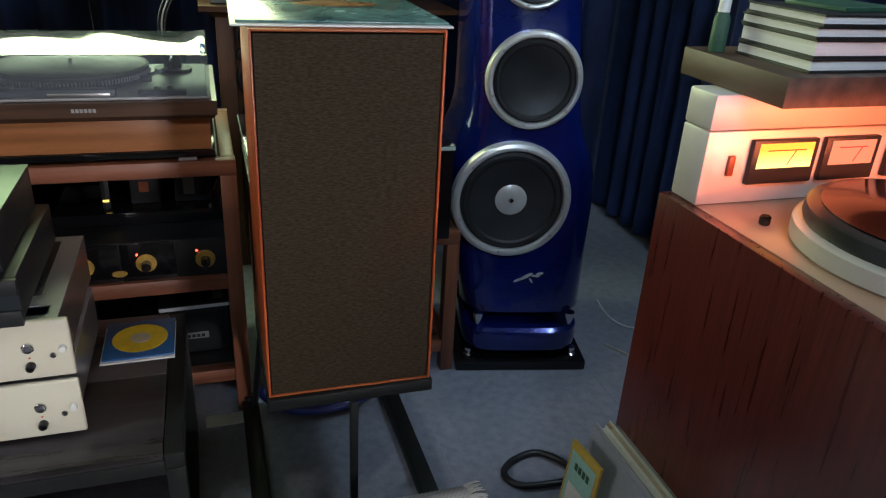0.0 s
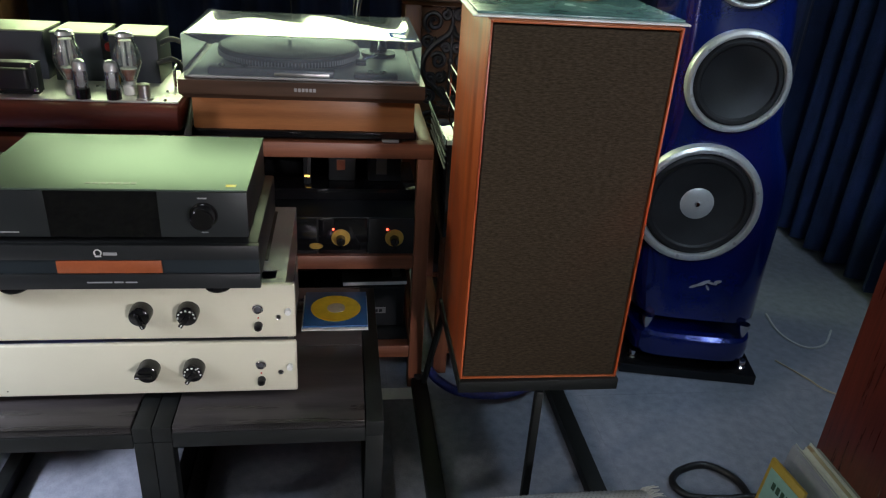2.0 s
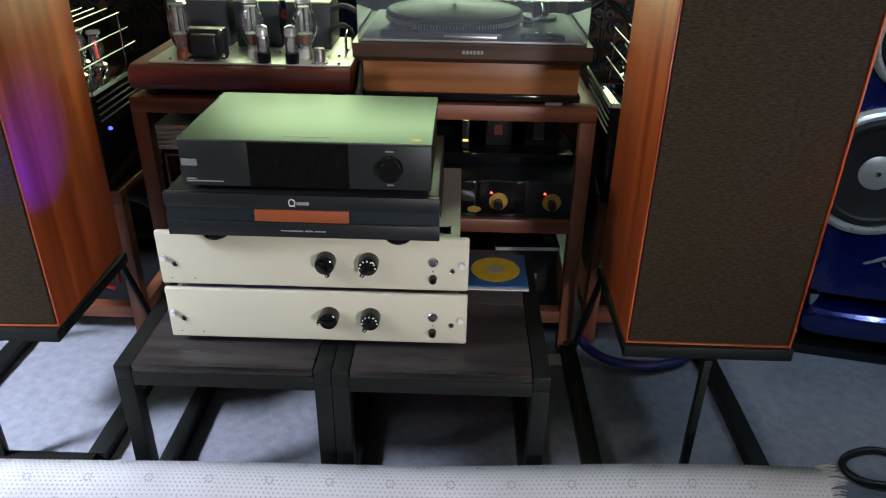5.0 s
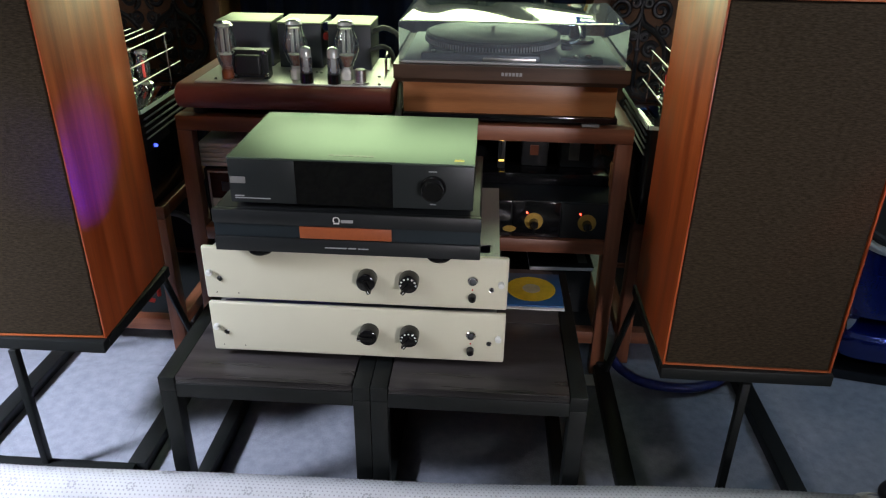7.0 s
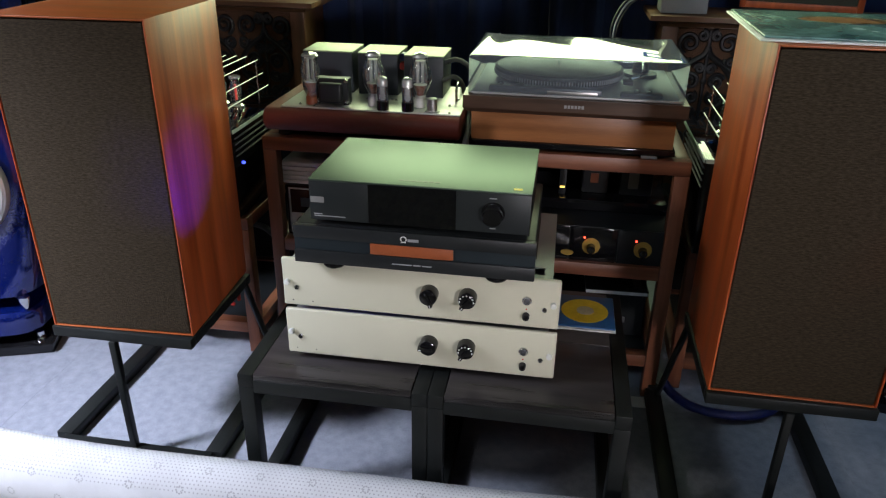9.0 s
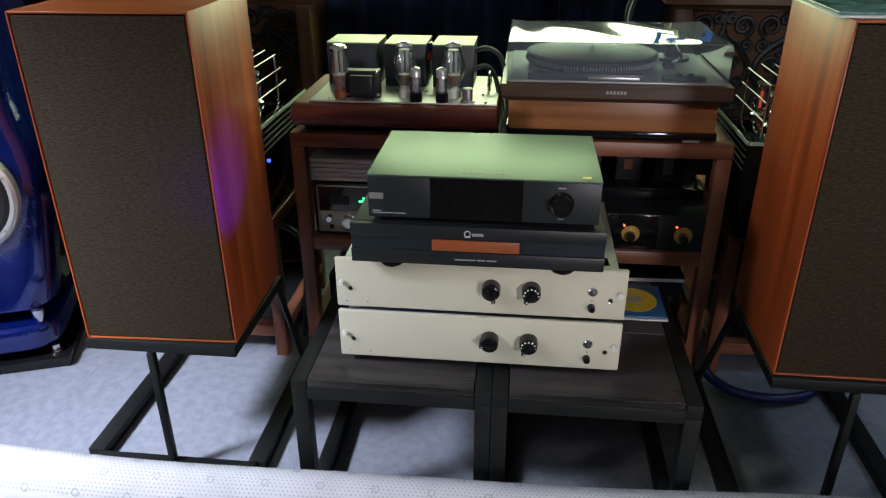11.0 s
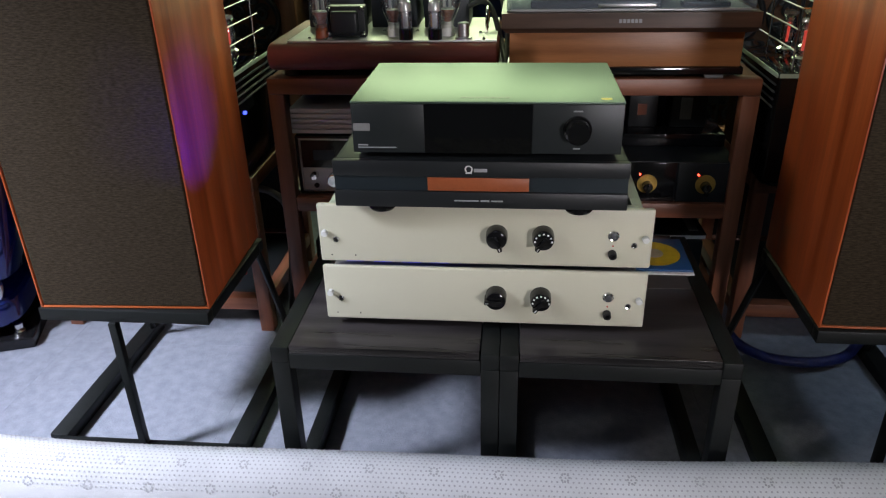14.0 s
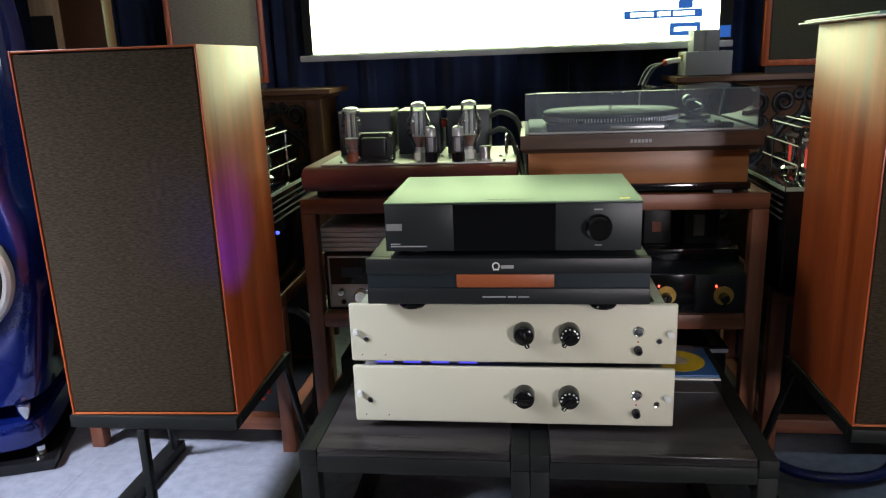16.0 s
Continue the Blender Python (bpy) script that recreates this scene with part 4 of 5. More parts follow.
part("dial", box(-0.2015, 0.2015, 0.004, 0.012, 0.066, 0.1305), "blackgloss", rc, "black glass dial")
for x0, x1 in ((-0.175, -0.125), (-0.062, -0.012)):
    part("meter", box(x0, x1, 0.0028, 0.0038, 0.084, 0.108), "transformer", rc, "dark meter window")
part("indicator", joined(box(-0.100, -0.070, 0.0026, 0.0036, 0.0915, 0.0970), box(-0.0895, -0.0815, 0.0022, 0.0040, 0.084, 0.1045)), "led_green", rc, "green glowing indicator")
part("control_strip", box(-0.2015, 0.2015, 0.003, 0.012, 0.0138, 0.0655, 0.001), "silverface", rc, "silver control strip")
for x, z, r in ((-0.175, 0.050, 0.0085), (-0.128, 0.039, 0.0165), (-0.07, 0.039, 0.0165), (-0.01, 0.039, 0.012)):
    part("knob", lathe([(0, 0.018), (r * 0.85, 0.018), (r, 0.016), (r, 0.002), (r * 1.1, 0.0)], (x, 0.0029, z), "y", 26), "chrome", rc, "silver knob")
part("jack", rod((-0.173, 0.0029, 0.024), 0.006, 0.003, "y", 16), "rubber", rc)
for x in (-0.18, 0.18):
    for y in (0.03, 0.28):
        part("foot", rod((x, y, 0.0002), 0.014, 0.0057), "rubber", rc)

vr = thing("preamplifier", (-0.155, 1.618, 0.3715), "black preamplifier with brass dials and glowing red pilot lights", "amplifier")
part("case", box(-0.180, 0.205, 0.006, 0.30, 0.003, 0.094, 0.002), "black", vr)
for x0, x1 in ((-0.180, -0.034), (-0.030, 0.080), (0.084, 0.205)):
    part("front_panel", box(x0, x1, 0.0, 0.0058, 0.004, 0.093, 0.001), "blackgloss" if x0 < 0 else "black", vr)
for x in (-0.105, 0.020, 0.143):
    kn = part("dial", lathe([(0, 0.002), (0.0205, 0.002), (0.0215, 0.001), (0.0215, 0)], (x, 0, 0.045), "y", 32), "brass", vr, "brass dial plate")
    part("knob", lathe([(0, 0.020), (0.008, 0.020), (0.010, 0.018), (0.011, 0.002)], (x, 0, 0.042), "y", 24), "blackgloss", kn, "black knob")
    part("pointer", box(x - 0.003, x + 0.003, -0.022, -0.010, 0.024, 0.050, 0.001), "blackgloss", kn)
    part("pilot_light", rod((x - 0.017, 0, 0.067), 0.0022, 0.003, "y", 12), "led_red", vr, "red pilot light")
eb = lathe([(0, 0.002), (0.009, 0.002), (0.010, 0.0)], (0, 0, 0), "y", 24)
part("nameplate", turned(eb, Matrix.Translation((-0.036, -0.0003, 0.024)) @ Matrix.Diagonal((1.6, 1, 0.8, 1))), "brass", vr, "oval brass plate")

vp = thing("valve_amplifier", (-0.155, 1.72, 0.4665), "black valve amplifier chassis with transformers standing in the dark rack", "amplifier")
part("chassis", box(-0.17, 0.20, 0.0, 0.20, 0.0005, 0.030, 0.003), "blackgloss", vp)
for x0, x1 in ((-0.01, 0.055), (0.085, 0.165)):
    tf = part("transformer", box(x0, x1, 0.05, 0.13, 0.0305, 0.115, 0.004), "black", vp)
part("label_plate", box(0.105, 0.130, 0.0465, 0.0497, 0.050, 0.100), "label_grey", vp, "pale grey label")
for z in (0.048, 0.100, 0.116):
    part("pilot_light", box(-0.066, -0.053, 0.026, 0.029, z, z + 0.005, 0.001), "led_amber", vp, "amber pilot light")
part("lamp_post", box(-0.068, -0.051, 0.0295, 0.04, 0.0305, 0.130, 0.001), "black", vp)
part("copper_plate", box(0.010, 0.030, 0.0468, 0.0498, 0.060, 0.085), "bakelite", vp)
part("antenna_rod", tube([(-0.12, 0.02, 0.150), (-0.06, 0.03, 0.133)], 0.002, 8), "chrome", vp)
part("rod_stay", tube([(-0.06, 0.03, 0.0305), (-0.06, 0.03, 0.133)], 0.002, 8), "black", vp)

lb = thing("power_conditioner", (-0.05, 1.70, 0.1215), "black boxed unit with a pale label on the bottom shelf", "box")
part("case", box(-0.15, 0.075, 0.0, 0.24, 0.004, 0.120, 0.003), "black", lb)
part("label_plate", box(-0.03, 0.028, -0.003, -0.0003, 0.044, 0.060), "label_grey", lb, "pale printed label")
for i in range(4):
    part("lettering_bar", box(-0.022 + i * 0.011, -0.014 + i * 0.011, -0.0045, -0.0032, 0.048, 0.056), "black", lb)
part("foot", box(-0.14, 0.065, 0.01, 0.23, 0.0002, 0.0038), "rubber", lb)
bk = thing("magazine", (-0.03, 1.70, 0.2457), "dark magazine with a pale spine lying on the unit", "magazine", turn=2)
part("page_block", box(-0.10, 0.06, 0.0, 0.20, 0.0, 0.010, 0.001), "paper", bk)
part("cover", box(-0.101, 0.061, -0.001, 0.201, 0.0103, 0.0125), "cover_black", bk)
part("printed_block", box(0.025, 0.048, 0.02, 0.15, 0.0128, 0.0135), "grey", bk, "pale printed column")
rec = thing("tape_unit", (-0.70, 1.66, 0.1215), "black unit in the shadow of the bottom shelf", "box")
part("case", box(-0.20, 0.20, 0.0, 0.30, 0.003, 0.12, 0.004), "black", rec)
part("foot", box(-0.19, 0.19, 0.01, 0.29, 0.0001, 0.0028), "rubber", rec)


# ---- glass topped valve amplifiers at both sides ----
def glass_amp(at, w, d, mirror, label):
    """Local x runs away from the rack, y into the depth."""
    s = thing("valve_amplifier", at, label, "amplifier", "glass topped amplifiers")
    sx = -1 if mirror else 1
    bx = lambda a, b, *r: box(min(sx * a, sx * b), max(sx * a, sx * b), *r)
    part("case", bx(0.004, w, 0.004, d, 0.012, 0.236, 0.003), "blackgloss", s)
    for i in range(4):
        part("side_fin", bx(0.0, 0.0038, 0.02, d - 0.02, 0.172 + i * 0.015, 0.1755 + i * 0.015, 0.001), "stripgrey", s, "grey side fin")
    part("glass_top", bx(-0.002, w + 0.002, 0.0, d + 0.002, 0.2365, 0.2455, 0.001), "glass", s, "clear green glass top plate")
    part("glass_edge", joined(bx(-0.0045, -0.0023, 0.0, d, 0.2370, 0.2450), bx(0.0, w, -0.0025, -0.0003, 0.2370, 0.2450)), "glassedge", s, "bright green glass edge")
    for fx in (0.04, w - 0.04):
        for fy in (0.04, d - 0.04):
            part("foot", rod((sx * fx, fy, 0.0), 0.016, 0.0118), "rubber", s)
    for k, (x, z, y1) in enumerate(((0.028, 0.285, d - 0.07), (0.028, 0.325, d - 0.10), (0.028, 0.365, d - 0.13), (0.06, 0.372, d - 0.12), (0.09, 0.372, d - 0.12), (0.12, 0.372, d - 0.12), (0.15, 0.372, d - 0.12), (0.20, 0.372, d - 0.12))):
        part("guard_rod", tube([(sx * x, 0.02, z), (sx * x, y1, z)], 0.0015, 8), "alu", s, "thin guard rod")
    part("guard_post", tube([(sx * 0.028, 0.022, 0.2458), (sx * 0.028, 0.022, 0.365)], 0.0022, 8), "chrome", s)
    part("guard_post", tube([(sx * 0.028, d - 0.14, 0.2458), (sx * 0.028, d - 0.14, 0.365)], 0.0022, 8), "chrome", s)
    part("guard_tie", tube([(sx * 0.028, 0.022, 0.3655), (sx * 0.2, 0.022, 0.3655)], 0.0018, 8), "chrome", s)
    for x, y in ((0.07, 0.10), (0.12, 0.12), (0.07, 0.20), (0.12, 0.22)):
        v = part("valve", lathe([(0.010, 0.016), (0.0150, 0.034), (0.0165, 0.056), (0.0125, 0.070), (0.0115, 0.076), (0.0165, 0.083), (0.0150, 0.089), (0, 0.092)], (sx * x, y, 0.2458), "z", 20), "tube", s, "glass valve")
        part("heater", joined(rod((sx * x, y, 0.27), 0.0030, 0.040, seg=10)), "heater", v, "red glowing heater")
        part("socket", lathe([(0, 0), (0.019, 0), (0.019, 0.010), (0.013, 0.015), (0, 0.015)], (sx * x, y, 0.2458), "z", 20), "chrome", v, "chrome valve socket")
        part("getter", lathe([(0.0155, 0.0825), (0.0145, 0.0885), (0, 0.0912)], (sx * x, y, 0.2458), "z", 20), "getter", v)
    part("cup", lathe([(0.017, 0.0), (0.020, 0.002), (0.022, 0.028), (0.020, 0.028), (0.018, 0.004), (0, 0.004)], (sx * 0.075, 0.045, 0.2458), "z", 24), "chrome", s, "chrome capacitor cup")
    if mirror:
        part("power_light", lathe([(0, 0.003), (0.0025, 0.0026), (0.004, 0.001), (0.004, -0.004)], (0.0, 0.055, 0.1475), "x", 18), "led_blue", s, "blue power light")
    return s


glass_amp((-1.020, 1.585, 0.4155), 0.48, 0.39, True, "black valve amplifier with glass top and glowing red valves")
glass_amp((0.092, 1.592, 0.4155), 0.46, 0.33, False, "black valve amplifier with glass top and glowing red valves")
solid("grey_cable", tube(smooth_path([(-1.09, 1.80, 0.32), (-1.03, 1.76, 0.325), (-0.985, 1.73, 0.30), (-0.975, 1.71, 0.22), (-0.985, 1.70, 0.10), (-1.0, 1.72, 0.0105)], 6), 0.009, 12), "hose", "thick grey sleeved cable hanging between the racks", "cable", group="rack cables", angle=80)
for x in (-1.12,):
    solid("speaker_plug", joined(tube(smooth_path([(-1.09, 1.66, 0.145), (-1.075, 1.63, 0.20), (-1.07, 1.62, 0.24)], 5), 0.006, 8), tube(smooth_path([(-1.10, 1.65, 0.132), (-1.12, 1.64, 0.15), (-1.13, 1.64, 0.19)], 5), 0.006, 8)), "red", "red loudspeaker cable plugs on the small rack", "plug")


# ---- tall blue loudspeakers ----
def blue_speaker(at, turn, side, woofer, label):
    s = thing("floor_speaker", at, label, "loudspeaker", "blue floor loudspeakers", turn)
    part("plinth", box(-0.182, 0.182, 0.0, 0.46, 0.0, 0.030, 0.004), "slate", s, "black stone plinth")
    for x in (-0.145, 0.145):
        for y in (0.035, 0.40):
            part("spike", lathe([(0.014, 0), (0.014, 0.006), (0.008, 0.010), (0.011, 0.014), (0.011, 0.026), (0, 0.026)], (x, y, 0.0302), "z", 20), "chrome", s, "chrome spike foot")
            part("cone_foot", lathe([(0.007, 0), (0.016, 0.028), (0.016, 0.040), (0, 0.040)], (x * 0.86, y, 0.1285), "z", 20), "chrome", s, "chrome cone")

    def ring(hw, y0, y1, z, n=48, e=5.0, cx=0.0):
        out = []
        for i in range(n):
            a = 2 * math.pi * i / n
            c, q = math.cos(a), math.sin(a)
            out.append((cx + hw * math.copysign(abs(c) ** (2 / e), c), (y0 + y1) / 2 + (y1 - y0) / 2 * math.copysign(abs(q) ** (2 / e), q), z))
        return out

    part("base", loft([ring(0.155, 0.012, 0.43, 0.0565), ring(0.163, 0.004, 0.44, 0.064), ring(0.165, 0.0, 0.44, 0.095), ring(0.163, 0.004, 0.44, 0.120), ring(0.155, 0.014, 0.43, 0.128)]), "bluelacquer", s, "blue lacquered base")
    prof = [(0.1690, 0.162), (0.175, 0.170), (0.26, 0.176), (0.36, 0.185), (0.46, 0.195), (0.54, 0.196), (0.60, 0.184), (0.65, 0.164), (0.70, 0.152), (0.78, 0.147), (0.92, 0.141), (1.05, 0.133), (1.18, 0.115), (1.25, 0.09), (1.275, 0.05)]
    lean = lambda z: side * 0.075 * (z - 0.17)
    back = lambda z: 0.030 + 0.035 * (z - 0.17)
    part("body", loft([ring(hw, back(z), 0.46 - 0.25 * max(0, z - 0.6), z, cx=lean(z)) for z, hw in prof]), "bluelacquer", s, "glossy blue lacquered body", 60)

    def driver(x, z, r, cap):
        y = back(z) - 0.0004
        d = part("ring", lathe([(r * 0.845, 0.0), (r * 0.85, 0.014), (r * 0.875, 0.0215), (r * 0.92, 0.0225), (r * 0.975, 0.018), (r, 0.008), (r, -0.002)], (x, y, z), "y", 64), "ringmetal", s, "satin silver driver ring")
        part("surround", lathe([(r * 0.70, 0.0145), (r * 0.735, 0.0195), (r * 0.79, 0.0205), (r * 0.845, 0.0135)], (x, y, z), "y", 56), "rubber", d, "black rubber surround")
        part("cone", lathe([(0, 0.0015), (r * 0.20, 0.0015), (r * 0.45, 0.0065), (r * 0.70, 0.0148)], (x, y, z), "y", 56), "cone", d, "black concave cone")
        if cap:
            cp = part("dust_cap", lathe([(0, 0.0075), (r * 0.10, 0.0072), (r * 0.24, 0.0055), (r * 0.265, 0.003)], (x, y, z), "y", 40), "ringmetal", d, "brushed silver dust cap")
            part("cap_screw", lathe([(0, 0.0125), (r * 0.035, 0.0115), (r * 0.05, 0.008), (r * 0.05, 0.0065)], (x, y, z), "y", 20), "chrome", cp)
        for i in range(6):
            a = radians(20 + 60 * i)
            part("bolt", rod((x + r * 0.90 * math.cos(a), y - 0.0215, z + r * 0.90 * math.sin(a)), 0.004, 0.002, "y", 10), "plate_grey", d)

    driver(woofer, 0.492, 0.154, True)
    driver(side * 0.036, 0.793, 0.118, False)
    driver(side * 0.055, 1.040, 0.088, False)
    marks = [turned(lathe([(0, 0.0012), (0.010, 0.001), (0.0105, 0.0)], (0, 0, 0), "y", 16), Matrix.Translation((dx, back(0.275) - 0.0008, 0.275 + dz)) @ Matrix.Rotation(radians(tilt), 4, "Y") @ Matrix.Diagonal((long, 1, thin, 1)))
             for dx, dz, tilt, long, thin in ((-0.026, -0.008, -24, 1.3, 0.35), (-0.006, 0.002, -30, 1.9, 0.45), (0.016, 0.004, 10, 1.4, 0.30), (0.030, 0.010, -15, 0.9, 0.42), (0.008, -0.010, 55, 0.8, 0.28))]
    part("emblem", joined(*marks), "plate_grey", s, "small silver emblem")
    return s


blue_speaker((0.790, 1.610, 0.0), -12.2, -1, -0.066, "tall glossy blue floor loudspeaker with silver rimmed drivers")
blue_speaker((-1.766, 1.450, 0.0), 20.0, 1, 0.005, "tall glossy blue floor loudspeaker beside the teak one")


# ---- carved cabinets behind the rack ----
def spiral(cx, cz, r, turns, start, sign, n=26):
    return [(cx + sign * r * (1 - 0.82 * i / n) * math.cos(start + turns * 2 * math.pi * i / n), 0, cz + r * (1 - 0.82 * i / n) * math.sin(start + turns * 2 * math.pi * i / n)) for i in range(n + 1)]


def scroll_cell():
    """One cell of scrollwork, 0.20 wide and 0.30 high, centred at its foot."""
    out = []
    for sg in (-1, 1):
        arch = smooth_path([(0, 0, 0.01), (sg * 0.040, 0, 0.055), (sg * 0.085, 0, 0.10), (sg * 0.088, 0, 0.15), (sg * 0.055, 0, 0.195), (sg * 0.012, 0, 0.225), (0, 0, 0.25)], 5)
        out.append(tube(arch, 0.0095, 6))
        for cx, cz, r, st in ((0.040, 0.145, 0.026, 0.4), (0.032, 0.095, 0.018, 2.0), (0.060, 0.262, 0.034, -1.2), (0.070, 0.030, 0.024, 1.2), (0.018, 0.185, 0.015, 0.0), (0.026, 0.050, 0.014, 3.0), (0.076, 0.205, 0.022, 2.6), (0.064, 0.085, 0.020, 0.8), (0.020, 0.285, 0.016, 1.4)):
            out.append(tube(spiral(sg * cx, cz, r, 1.6, st, sg), 0.0070, 6))
    out.append(tube([(0, 0, 0), (0, 0, 0.30)], 0.006, 6))
    out.append(lathe([(0, 0.008), (0.006, 0.007), (0.010, 0.0)], (0, 0, 0.145), "y", 12))
    return joined(*out)


SCROLL = mesh_of("scroll", scroll_cell(), 60)
SCROLL.materials.append(M["iron"])


def carved_cabinet(at, w, label):
    s = thing("carved_cabinet", at, label, "cabinet", "carved cabinets")
    h, d, t = 0.828, 0.22, 0.05
    part("body", box(0.004, w - 0.004, 0.022, d, 0.02, h - 0.001), "darkwood", s)
    for x in (0, w - t):
        part("post", box(x, x + t, 0.0, 0.0215, 0.0, h - 0.0005, 0.003), "darkwood_z", s)
    part("foot_rail", box(t + 0.0005, w - t - 0.0005, 0.002, 0.0215, 0.0, 0.10, 0.002), "darkwood", s)
    part("cloth", box(t + 0.001, w - t - 0.001, 0.016, 0.0215, 0.1005, h - 0.008), "tancloth", s, "tan speaker cloth")
    part("cornice", loft([[(-0.006, -0.008, h), (w + 0.006, -0.008, h), (w + 0.006, d, h), (-0.006, d, h)], [(-0.016, -0.018, h + 0.012), (w + 0.016, -0.018, h + 0.012), (w + 0.016, d, h + 0.012), (-0.016, d, h + 0.012)],
                          [(-0.045, -0.045, h + 0.019), (w + 0.045, -0.045, h + 0.019), (w + 0.045, d, h + 0.019), (-0.045, d, h + 0.019)],
                          [(-0.045, -0.045, h + 0.034), (w + 0.045, -0.045, h + 0.034), (w + 0.045, d, h + 0.034), (-0.045, d, h + 0.034)]]), "darkwood", s, "moulded dark top")
    n = round((w - 2 * t) / 0.20)
    cw = (w - 2 * t) / n
    for i in range(n):
        for k in range(2):
            ob = new("scrollwork", SCROLL)
            ob.parent = s
            ob.matrix_basis = Matrix.Translation((t + cw * (i + 0.5), 0.008, h - 0.318 - 0.315 * k)) @ Matrix.Diagonal((cw / 0.20 * 0.98, 0.8, 1.02, 1))
    return s


carved_cabinet((-1.815, 2.42, 0), 0.700, "old dark oak cabinet with black carved scrollwork over tan cloth")
carved_cabinet((0.060, 2.42, 0), 0.700, "old dark oak cabinet with black carved scrollwork in shadow")


def monitor(at, w, h, d, cloth, wood, label, turn):
    s = thing("monitor_speaker", at, label, "loudspeaker", "", turn)
    t = 0.018
    part("base", box(-w / 2 + 0.01, w / 2 - 0.01, 0.01, d - 0.01, 0, 0.022), "black", s)
    part("cabinet", joined(box(-w / 2, -w / 2 + t, 0, d, 0.0225, h, 0.002), box(w / 2 - t, w / 2, 0, d, 0.0225, h, 0.002), box(-w / 2 + t, w / 2 - t, 0.001, d, h - t, h - 0.0005, 0.001), box(-w / 2 + t, w / 2 - t, 0.001, d, 0.023, 0.023 + t, 0.001), box(-w / 2 + t, w / 2 - t, d - 0.02, d - 0.005, 0.05, h - 0.03)), wood, s)
    part("grille", box(-w / 2 + t + 0.001, w / 2 - t - 0.001, 0.006, 0.022, 0.0235 + t, h - t - 0.001, 0.003), cloth, s, "stretched grille cloth")
    return s


monitor((-1.455, 2.44, 0.8625), 0.312, 0.56, 0.20, "greygrille", "teak", "teak monitor loudspeaker with grey grille on the carved cabinet", 22)
monitor((0.456, 2.43, 0.8625), 0.345, 0.56, 0.20, "olivegrille", "teak", "teak monitor loudspeaker with dark grille on the carved cabinet", -14)
ob = thing("cabinet_speaker", (-1.94, 2.14, 0), "tall brown veneered loudspeaker with pale birch edges", "loudspeaker")
part("edge_panel", box(0.045, 0.136, 0.0, 0.06, 0.0, 1.45, 0.003), "palewood", ob, "pale birch edge")
part("body", box(0.1365, 0.272, 0.006, 0.06, 0.0, 1.45, 0.004), "brownbox", ob, "brown veneered panel")
part("grille", box(0.052, 0.120, -0.012, -0.0005, 0.02, 1.106, 0.003), "blackcloth", ob, "black cloth panel")

dv = thing("adapter_box", (0.118, 2.425, 0.8625), "grey plastic adapter box with cables plugged in", "device")
part("body", box(-0.070, 0.070, 0.0, 0.12, 0.002, 0.074, 0.003), "devicegrey", dv)
part("upper_block", box(-0.045, 0.034, 0.02, 0.10, 0.0742, 0.138, 0.003), "devicegrey", dv)
part("ridge", box(-0.012, -0.006, 0.0175, 0.0198, 0.0745, 0.136), "label_grey", dv)
part("foot", box(-0.06, 0.06, 0.01, 0.11, 0.0001, 0.0018), "rubber", dv)
part("plug", joined(rod((-0.0705, 0.05, 0.046), 0.008, 0.02, "z", 14)), "brass", dv)
part("plug_sleeve", tube([(-0.078, 0.045, 0.050), (-0.105, 0.040, 0.048), (-0.128, 0.036, 0.044)], 0.0085, 12), "sleeve_white", dv, "white plug sleeve")
part("plug_ring", tube([(-0.122, 0.037, 0.0445), (-0.130, 0.0355, 0.043)], 0.0095, 12), "red", dv, "red plug ring")
for i in range(3):
    solid("signal_cable", tube(smooth_path([(-0.013, 2.455, 0.905), (-0.045 - 0.008 * i, 2.44, 0.885 + 0.004 * i), (-0.075 - 0.01 * i, 2.42, 0.83), (-0.085 - 0.006 * i, 2.40, 0.76), (-0.09, 2.38, 0.66)], 6), 0.0028, 8), ("hose", "sleeve_white", "cable")[i], "thin signal cable hanging behind the turntable", "cable", group="signal cables")
solid("hanging_cord", tube(smooth_path([(-0.30, 2.60, 0.955), (-0.30, 2.60, 0.85), (-0.295, 2.60, 0.72)], 5), 0.0022, 6), "hose", "thin dark cord hanging below the screen", "cable")

# ---- console with a second record player ----
cn = thing("console", (0.67, 0.22, 0), "dark red mahogany console with a record player set into its top", "cabinet")
part("side_panel", box(0.0, 0.022, 0.0, 0.75, 0.0, 0.774, 0.0015), "mahogany", cn, "dark red grained side")
part("side_panel", box(0.75, 0.772, 0.0, 0.75, 0.0, 0.774, 0.0015), "mahogany", cn)
part("back_panel", box(0.0225, 0.7495, 0.730, 0.7498, 0.0, 0.772, 0.001), "mahogany", cn)
part("front_panel", box(0.0225, 0.7495, 0.002, 0.022, 0.0, 0.772, 0.001), "mahogany", cn)
part("top_panel", box(0.0225, 0.7495, 0.0225, 0.7295, 0.752, 0.7735, 0.001), "deck", cn, "pale deck panel")
part("knob", rod((0.075, 0.605, 0.7737), 0.008, 0.014, b=0.002), "blackgloss", cn)
part("platter_ring", lathe([(0.0, 0.7737), (0.172, 0.7737), (0.178, 0.778), (0.178, 0.800), (0.172, 0.804), (0, 0.804)], (0.225, 0.46, 0), "z", 64), "silverface", cn, "silver platter rim")
part("platter", lathe([(0, 0.8042), (0.166, 0.8042), (0.168, 0.810), (0.166, 0.824), (0.160, 0.828), (0, 0.828)], (0.225, 0.46, 0), "z", 64), "platter", cn, "black platter")
